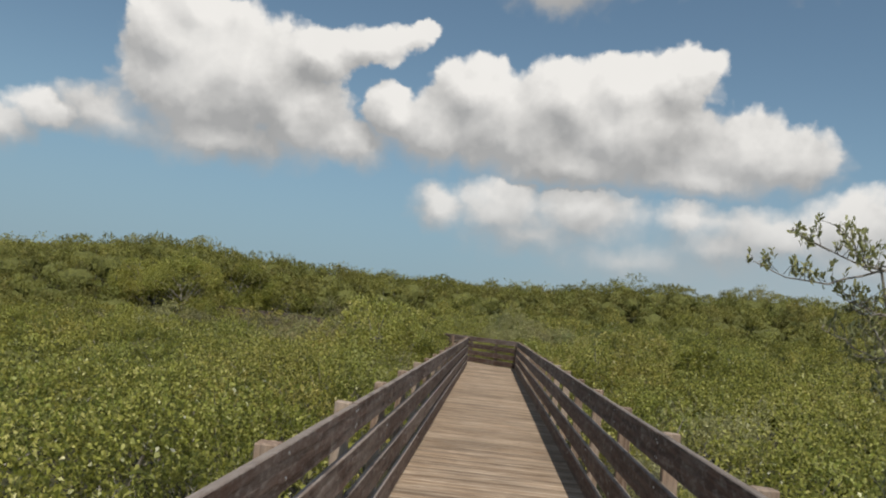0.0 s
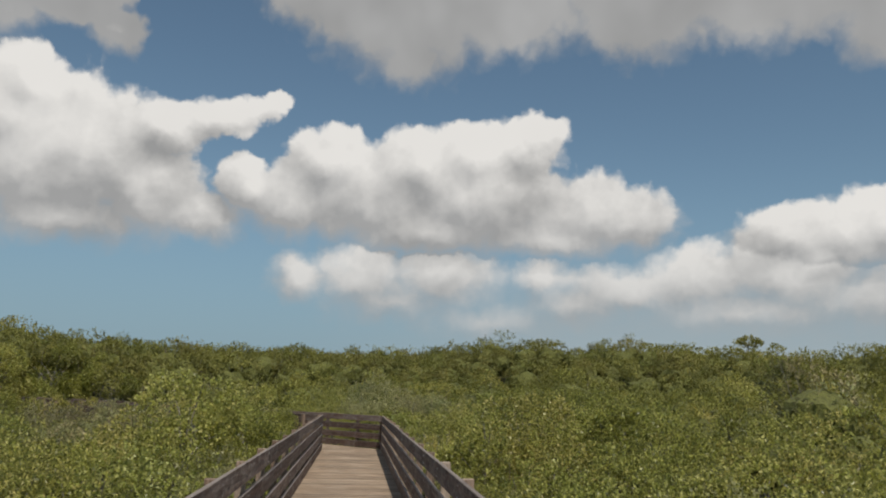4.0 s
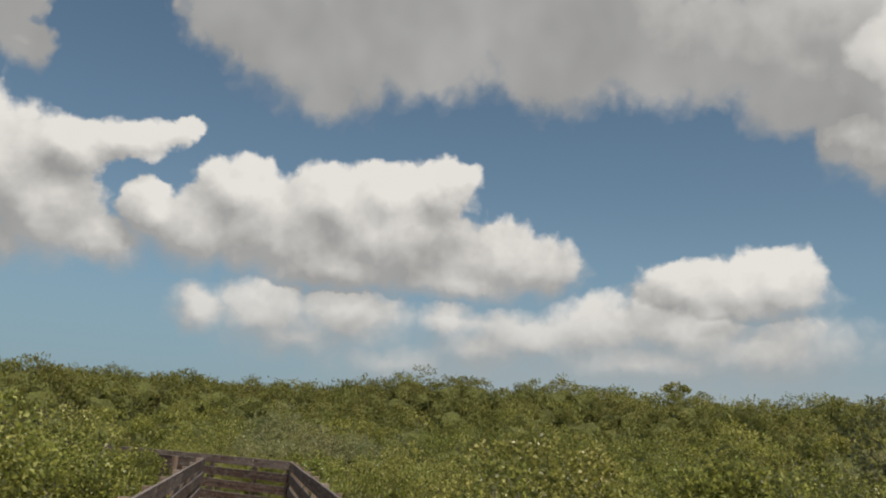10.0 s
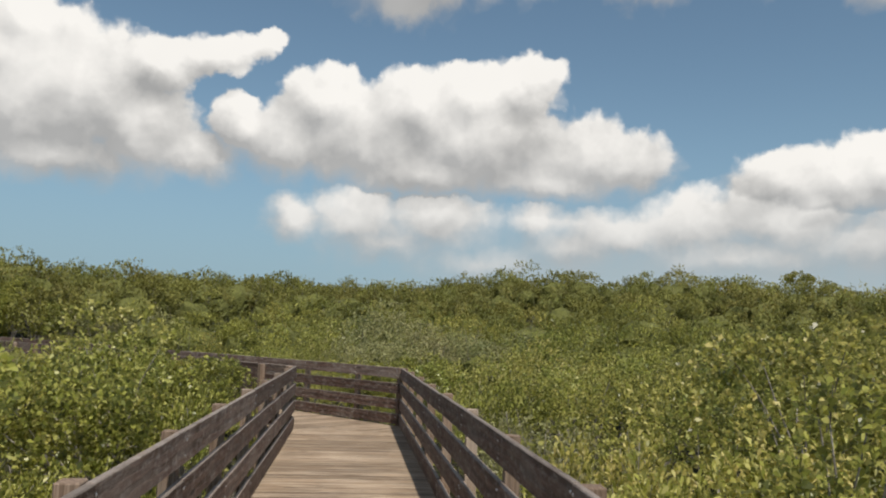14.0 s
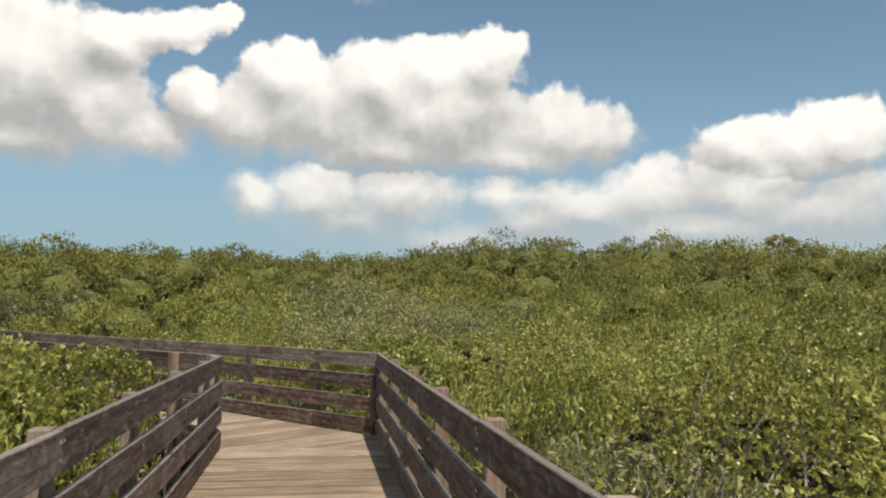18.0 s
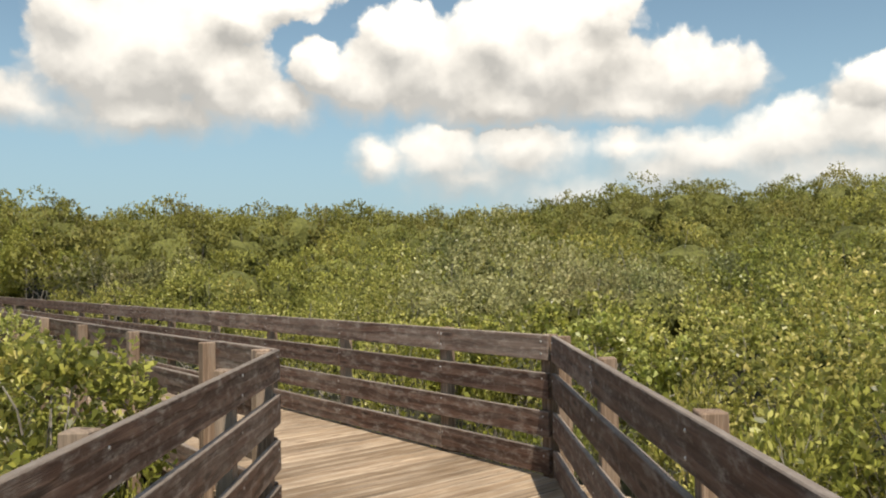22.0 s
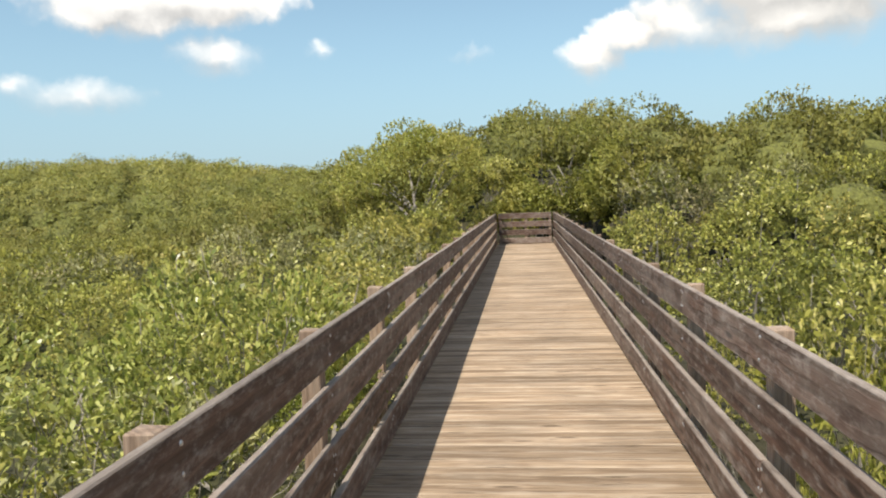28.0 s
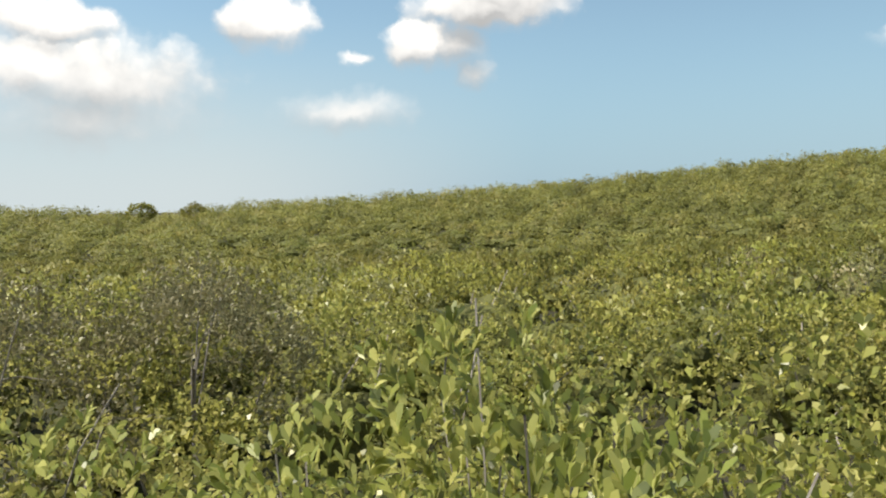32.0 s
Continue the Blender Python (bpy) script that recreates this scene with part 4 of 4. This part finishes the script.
def plant_mass(name, label, keep_fn, spacing, area, R, count, length, width, mat, seed, per=5, jit=0.25, grey=None, corners=4, body=True, soft=False):
    """A stretch of thicket as one mesh of leaves over crooked trunks."""
    r = np.random.default_rng(seed)
    x, y = spread(spacing, *area, seed)
    keep = keep_fn(x, y)
    x, y = x[keep], y[keep]
    big = r.beta(1.4, 2.8, len(x))
    top = canopy(x, y) + (big - 0.33) * 2.6 * jit * np.clip((np.clip(canopy(x, y), 0, None) / 1.8) ** 1.5, 0.12, 1)
    gz, wd = ground_z(x, y), walk_dist(x, y)
    blades, trunks, blades_g, cores, faces, faces_g = [], [], [], [], [], []
    for i in range(len(x)):
        rr = min(R * (0.75 + 0.75 * big[i]), (wd[i] - 1.08) / 1.1)
        hh = min(rr * 0.85, (top[i] - gz[i]) * 0.62)
        c = np.array([x[i], y[i], top[i] - hh])
        n = max(12, int(count * (rr / R) ** 2))
        p, out = sprigs(n, c, np.array([rr, rr, hh]), -0.3, 13 if soft else 10, 0.40 if soft else 0.42, 0.55 if soft else 0.4, 0.2 if soft and wd[i] > 6 else -0.6)
        if wd[i] > 9:
            # far crowns carry their leaves towards the light of the open walk and on top
            way_ = unit(np.array([-x[i], 20 - y[i], 0.0]))
            p, out = p[out @ way_ + out[:, 2] > -0.1], out[out @ way_ + out[:, 2] > -0.1]
        made = rosettes(p, out, per, length, width, (0.2, 1.1), corners) if length < 0.2 else clumps(p, out, per, length, width)
        pale = grey is not None and waves(x[i], y[i], 0.33, 4.0) > 0.56
        if soft:
            # far crowns are shaded as rounded masses
            made = made[:, ::-1]
            round_ = unit(unit((p - c) / np.array([rr, rr, hh])) * 0.8 + out * 0.55 + np.array([0, 0, 0.1]))
            (faces_g if pale else faces).append(unit(np.repeat(round_, per, 0) + rng.normal(size=(len(made), 3)) * 0.14))
        (blades_g if pale else blades).append(made)
        if wd[i] < 22:
            trunks.append(stems_to(np.array([x[i], y[i], gz[i] - 0.03]), p[:2], 0.018 + 0.010 * rr, 4, 3))
        # filler body whose dark colour stands in for shade between the leaves
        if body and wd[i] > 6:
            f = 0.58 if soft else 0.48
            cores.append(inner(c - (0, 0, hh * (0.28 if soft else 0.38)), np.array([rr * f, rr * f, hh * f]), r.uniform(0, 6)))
    tagged(new(name, mesh_of(name, np.concatenate(blades), corners, mat, np.concatenate(faces) if soft else None)), label, "mangroves", kind="stuff")
    if blades_g:
        tagged(new(name, mesh_of(name, np.concatenate(blades_g), corners, grey, np.concatenate(faces_g) if soft else None)), "grey-green shrubs standing among the mangroves", "mangroves", kind="stuff")
    if trunks:
        tagged(new("mangrove_trunks", mesh_of("mangrove_trunks", np.concatenate(trunks), 4, M_BARK)), "thin grey trunks inside the mangrove thicket", "trunks", kind="stuff")
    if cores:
        tagged(new("inner_foliage", mesh_of("inner_foliage", np.concatenate(cores), 3, M_CORE_FAR if soft else M_CORE)), "filler bodies inside the mangrove crowns, coloured dark as leaf shade", "foliage", kind="stuff")
    return len(x)


def in_sight(x, y):
    az = np.degrees(np.arctan2(-(x + 2), y - 28))
    return ((az > -47) & (az < 141)) | (np.abs(x) < 0.72 * (y + 6) + 4)


def clear_of_walk(x, y, r):
    return walk_dist(x, y) > 1.0 + r


def ring(lo, hi, gap):
    """Places that lie between two distances from the walk, clear of the deck and in sight."""
    return lambda x, y: (path_dist(x, y) >= lo) & (path_dist(x, y) < hi) & clear_of_walk(x, y, gap) & in_sight(x, y)


plant_mass("mangrove_thicket", "dense yellow-green mangrove thicket with small glossy leaves",
           ring(2.85, 5.2, 0.72), 1.22, (-34, 24, -8, 66), 0.92, 195, 0.058, 0.034, M_LEAF, 21, 7, 0.5, M_LEAF_GREY, 4, False)
plant_mass("mangrove_thicket", "low rounded mangrove bushes behind the first shrubs",
           ring(5.2, 10, 0.75), 1.55, (-34, 24, -8, 66), 0.98, 260, 0.062, 0.040, M_LEAF, 25, 6, 0.75, M_LEAF_GREY, 4)
plant_mass("mangrove_thicket", "rounded mangrove bushes a few metres from the boardwalk",
           ring(10, 19, 0.9), 1.85, (-34, 24, -10, 66), 1.15, 200, 0.080, 0.060, M_LEAF_MID, 24, 6, 1.0, M_LEAF_GREY, 3, True, True)
plant_mass("mangrove_woods", "rolling green canopy of taller mangroves",
           ring(19, 54, 1.4), 2.35, (-75, 60, -25, 95), 1.45, 150, 0.13, 0.105, M_LEAF_FAR, 22, 4, 0.6, None, 3, True, True)
plant_mass("distant_mangroves", "distant tree crowns along the skyline",
           lambda x, y: ring(54, 400, 2)(x, y) & (np.hypot(x + 2, y - 28) < np.where(x > 0.9 * (28 - y) - 2, np.where(x > -2 - 0.9 * (y - 28), 88, 128), 128)),
           2.7, (-140, 70, -75, 125), 1.85, 58, 0.24, 0.19, M_LEAF_FAR, 23, 4, 0.6, None, 3, True, True)


def undergrowth():
    """Seedlings and low leaves between the stems of the shrubs next to the boardwalk."""
    r = np.random.default_rng(31)
    n = 30000
    x, y = r.uniform(-12, 8, n), r.uniform(-7, 42, n)
    keep = (path_dist(x, y) < 6.5) & (walk_dist(x, y) > 1.38)
    x, y = x[keep], y[keep]
    g, c = ground_z(x, y), canopy(x, y)
    p = np.stack([x, y, g + (c - g) * r.uniform(0.08, 0.78, len(x))], -1)
    out = unit(r.normal(size=p.shape) * (1, 1, 0.3) + (0, 0, 0.6))
    tagged(new("undergrowth", mesh_of("undergrowth", rosettes(p, out, 4, 0.075, 0.048, (0.3, 1.2), 4), 4, M_LEAF)), "low mangrove seedlings and leaves between the shrub stems", "undergrowth", kind="stuff")


undergrowth()


def build_tree(x, y, top, R, label, mat=None, n=260, per=6, length=0.085, width=0.046, depth=0.8, lobes=12, name="mangrove_tree", limbs=12):
    """A mangrove tree: tapered trunk, crooked limbs and a lobed crown."""
    gz = float(ground_z(x, y)) - 0.05
    thing = tagged(new(name), label, "tree", group="single trees")
    thing.location = (x, y, gz)
    h = top - gz
    cz = h - R * depth
    p, out = sprigs(n, np.array([0, 0, cz]), np.array([R, R, R * depth]), -0.75, lobes, 0.42)
    s = np.linspace(0, 1, 7)[:, None]
    bend = rng.normal(size=3) * (0.12, 0.12, 0)
    trunk = np.array([0, 0, 0.0]) * (1 - s) + np.array([0.05, 0.03, cz]) * s + bend * np.sin(s * math.pi)
    child("trunk", mesh_of("trunk", tubes(trunk[None], np.linspace(0.035 + 0.022 * R, 0.02 + 0.008 * R, 7)[None] * (0.5 if name == "mangrove_shrub" else 1), 8), 4, M_BARK), thing)
    for q in p[:limbs]:
        a = trunk[int(rng.integers(2, 6))]
        k = np.linspace(0, 1, 5)[:, None]
        limb = a * (1 - k) + q * k + np.array([0, 0, 0.18 * R]) * np.sin(k * math.pi) + rng.normal(size=(5, 3)) * 0.02
        child("limb", mesh_of("limb", tubes(limb[None], np.linspace((0.012 + 0.008 * R) * (0.5 if name == "mangrove_shrub" else 1), 0.0035, 5)[None], 5), 4, M_BARK), thing)
    child("crown", mesh_of("crown", rosettes(p, out, per, length, width, (0.4, 1.3), 4), 4, mat or M_LEAF), thing)
    return thing


build_tree(-3.2, 18.4, 2.15, 1.4, "rounded bright green mangrove tree beside the railing", n=1300, per=7, length=0.066, width=0.044)
NEAR_TREES = ((-2.75, 22.6, 1.8, 1.0), (-3.3, 24.7, 1.6, 1.1), (-2.45, 20.9, 1.3, 0.85), (-2.35, 25.2, 1.3, 0.8), (-2.2, 23.9, 1.35, 0.75), (-4.3, 21.0, 1.7, 1.2),
              (-2.4, 26.9, 1.35, 0.9), (-3.4, 28.2, 1.2, 0.9), (2.7, 29.4, 1.1, 0.9), (1.95, 30.4, 1.25, 0.8), (1.6, 29.5, 1.2, 0.55), (0.95, 30.6, 1.25, 0.75), (0.2, 31.6, 1.2, 0.7),
              (3.9, 19.6, 1.95, 1.25), (2.7, 17.3, 1.45, 0.95), (5.3, 17.4, 1.7, 1.2), (5.6, 21.4, 1.75, 1.2))
for x, y, top, R in NEAR_TREES:
    build_tree(x, y, top, R, "bushy mangrove rising above its neighbours" if top > 1.6 else "bushy low mangrove close to the railing", n=int(620 * R * R), per=7, length=0.064, width=0.042, depth=0.9, name="mangrove_shrub")
ex, ey = END
build_tree(ex - 2.7, ey - 2.8, 4.35, 2.6, "broad leafy mangrove tree at the boardwalk's far end", n=2600, per=6, length=0.085, width=0.06, lobes=11, mat=M_LEAF_MID)
build_tree(ex - 5.6, ey - 1.5, 3.7, 2.0, "leafy mangrove tree beside a broader one", n=1700, per=6, length=0.09, width=0.065, mat=M_LEAF_MID)
build_tree(ex - 0.6, ey + 3.4, 4.6, 2.4, "tall shady mangrove tree behind the end railing", n=2300, per=6, length=0.09, width=0.065, mat=M_LEAF_MID)
build_tree(ex + 3.2, ey + 2.2, 4.0, 2.1, "dense mangrove tree near the end of the boardwalk", n=1800, per=6, length=0.09, width=0.065, mat=M_LEAF_MID)
for k, (along, side) in enumerate(((1.9, -0.9), (2.0, 0.8), (1.8, 2.4), (1.6, -2.6))):
    q = END + U * along + V * side
    build_tree(float(q[0]), float(q[1]), 1.7 + 0.2 * k, 1.05, "shaded mangrove shrub behind the end railing", n=620, per=6, length=0.11, width=0.075, name="mangrove_shrub")
for along, side, top, R in ((1.9, 0.1, 2.5, 1.2), (3.0, -1.3, 3.1, 1.5), (2.8, 1.6, 2.9, 1.4), (-1.2, -2.7, 1.7, 1.2), (-3.6, -2.9, 1.4, 1.1)):
    q = END + U * along + V * side
    build_tree(float(q[0]), float(q[1]), top, R, "full leafy mangrove crowding the end of the boardwalk", n=int(620 * R), per=6, length=0.10, width=0.068, depth=0.95, name="mangrove_shrub")
build_tree(-4.4, 66.8, 5.7, 2.4, "tall rounded tree crown above the mangrove canopy", n=1500, per=5, length=0.12, width=0.09, mat=M_LEAF_FAR)
build_tree(-10.5, 59.5, 4.8, 2.3, "tall tree crown standing out of the canopy", n=1500, per=5, length=0.12, width=0.09, mat=M_LEAF_FAR)
build_tree(44.1, 88.0, 9.6, 1.7, "lone flat-topped tree on the skyline", n=150, per=5, length=0.26, width=0.16, mat=M_LEAF_FAR, depth=0.5)
build_tree(47.6, 88.6, 8.8, 1.2, "small sparse tree beside a lone skyline tree", n=60, per=4, length=0.24, width=0.14, mat=M_LEAF_FAR, depth=0.6)


def build_sapling():
    """A tall thin mangrove leaning over the railing, with sparse upright leaves."""
    foot = np.array([3.5, 3.3, float(ground_z(3.5, 3.3)) - 0.05])
    thing = tagged(new("mangrove_sapling"), "tall sparse mangrove with dark twigs leaning toward the railing", "tree", group="single trees")
    thing.location = foot
    r = np.random.default_rng(5)
    s = np.linspace(0, 1, 10)[:, None]
    trunk = np.array([-0.56, -0.25, 2.35 - foot[2]]) * s + np.array([0.10, 0.05, 0]) * np.sin(s * 4.5)
    child("trunk", mesh_of("trunk", tubes(trunk[None], np.linspace(0.026, 0.010, 10)[None], 7), 4, M_BARK), thing)
    tips, outs = [], []

    def limb(a, e, sag, size, whorls, wide):
        k = np.linspace(0, 1, 8)[:, None]
        line = a * (1 - k) + e * k + np.array([0, 0, -sag]) * np.sin(k * math.pi) + r.normal(size=(8, 3)) * 0.012
        child("limb", mesh_of("limb", tubes(line[None], np.linspace(size, 0.0035, 8)[None], 5), 4, M_BARK), thing)
        for q in np.linspace(0.38, 1.0, whorls):
            c = a * (1 - q) + e * q + np.array([0, 0, -sag]) * math.sin(q * math.pi)
            up = np.array([r.normal() * wide, r.normal() * wide, abs(r.normal()) * 0.07 + 0.03])
            twig = np.stack([c, c + up * 0.5 + r.normal(size=3) * 0.01, c + up])
            child("twig", mesh_of("twig", tubes(twig[None], np.array([[0.004, 0.003, 0.0025]]), 3), 4, M_BARK), thing)
            tips.append(c + up), outs.append(unit(np.array([up[0], up[1], 0.16])))

    limb(trunk[9], np.array([1.83, 2.93, 2.33]) - foot, 0.13, 0.010, 16, 0.07)
    limb(trunk[9], np.array([2.08, 2.85, 2.58]) - foot, 0.03, 0.008, 14, 0.07)
    for i in range(48):
        a = trunk[2 + i % 8]
        turn, reach = r.uniform(0, 6.28), r.uniform(0.22, 0.62)
        rise = r.uniform(0.12, 0.48) if i % 7 > 3 else r.uniform(0.05, 0.3)
        limb(a, a + np.array([math.cos(turn) * reach, math.sin(turn) * reach, rise]), 0.05, 0.007, 8, 0.05)
    child("crown", mesh_of("crown", rosettes(np.array(tips), np.array(outs), 8, 0.060, 0.025, (0.15, 0.85), 5), 5, M_LEAF_GREY), thing)


build_sapling()
# small dark trees on the low western skyline
build_tree(-91.7, -34.1, 3.0, 1.9, "small round dark tree on the low skyline", n=420, per=5, length=0.24, width=0.15, mat=M_LEAF_FAR)
build_tree(-95.4, -28.8, 2.7, 1.9, "small round dark tree beside another on the skyline", n=420, per=5, length=0.24, width=0.15, mat=M_LEAF_FAR)
for x, y, top, R in ((-7.4, 27.2, 1.25, 1.2), (-8.6, 25.9, 1.3, 1.4), (-9.3, 27.6, 1.2, 1.2), (-6.9, 25.6, 1.05, 1.1), (-10.8, 26.4, 1.15, 1.3)):
    build_tree(x, y, top, R, "dull brownish twiggy shrub standing over the green thicket", n=int(640 * R * R), per=6, length=0.052, width=0.022, mat=M_LEAF_DULL, depth=0.75, limbs=5, name="mangrove_shrub")
build_tree(-13.4, 27.6, 1.0, 1.1, "grey twiggy shrub in the low thicket", n=500, per=6, length=0.06, width=0.026, mat=M_LEAF_GREY, limbs=6, name="mangrove_shrub")
build_tree(-9.8, 36.0, 1.25, 1.2, "silvery shrub among green mangroves", n=600, per=6, length=0.06, width=0.026, mat=M_LEAF_GREY, limbs=6, name="mangrove_shrub")
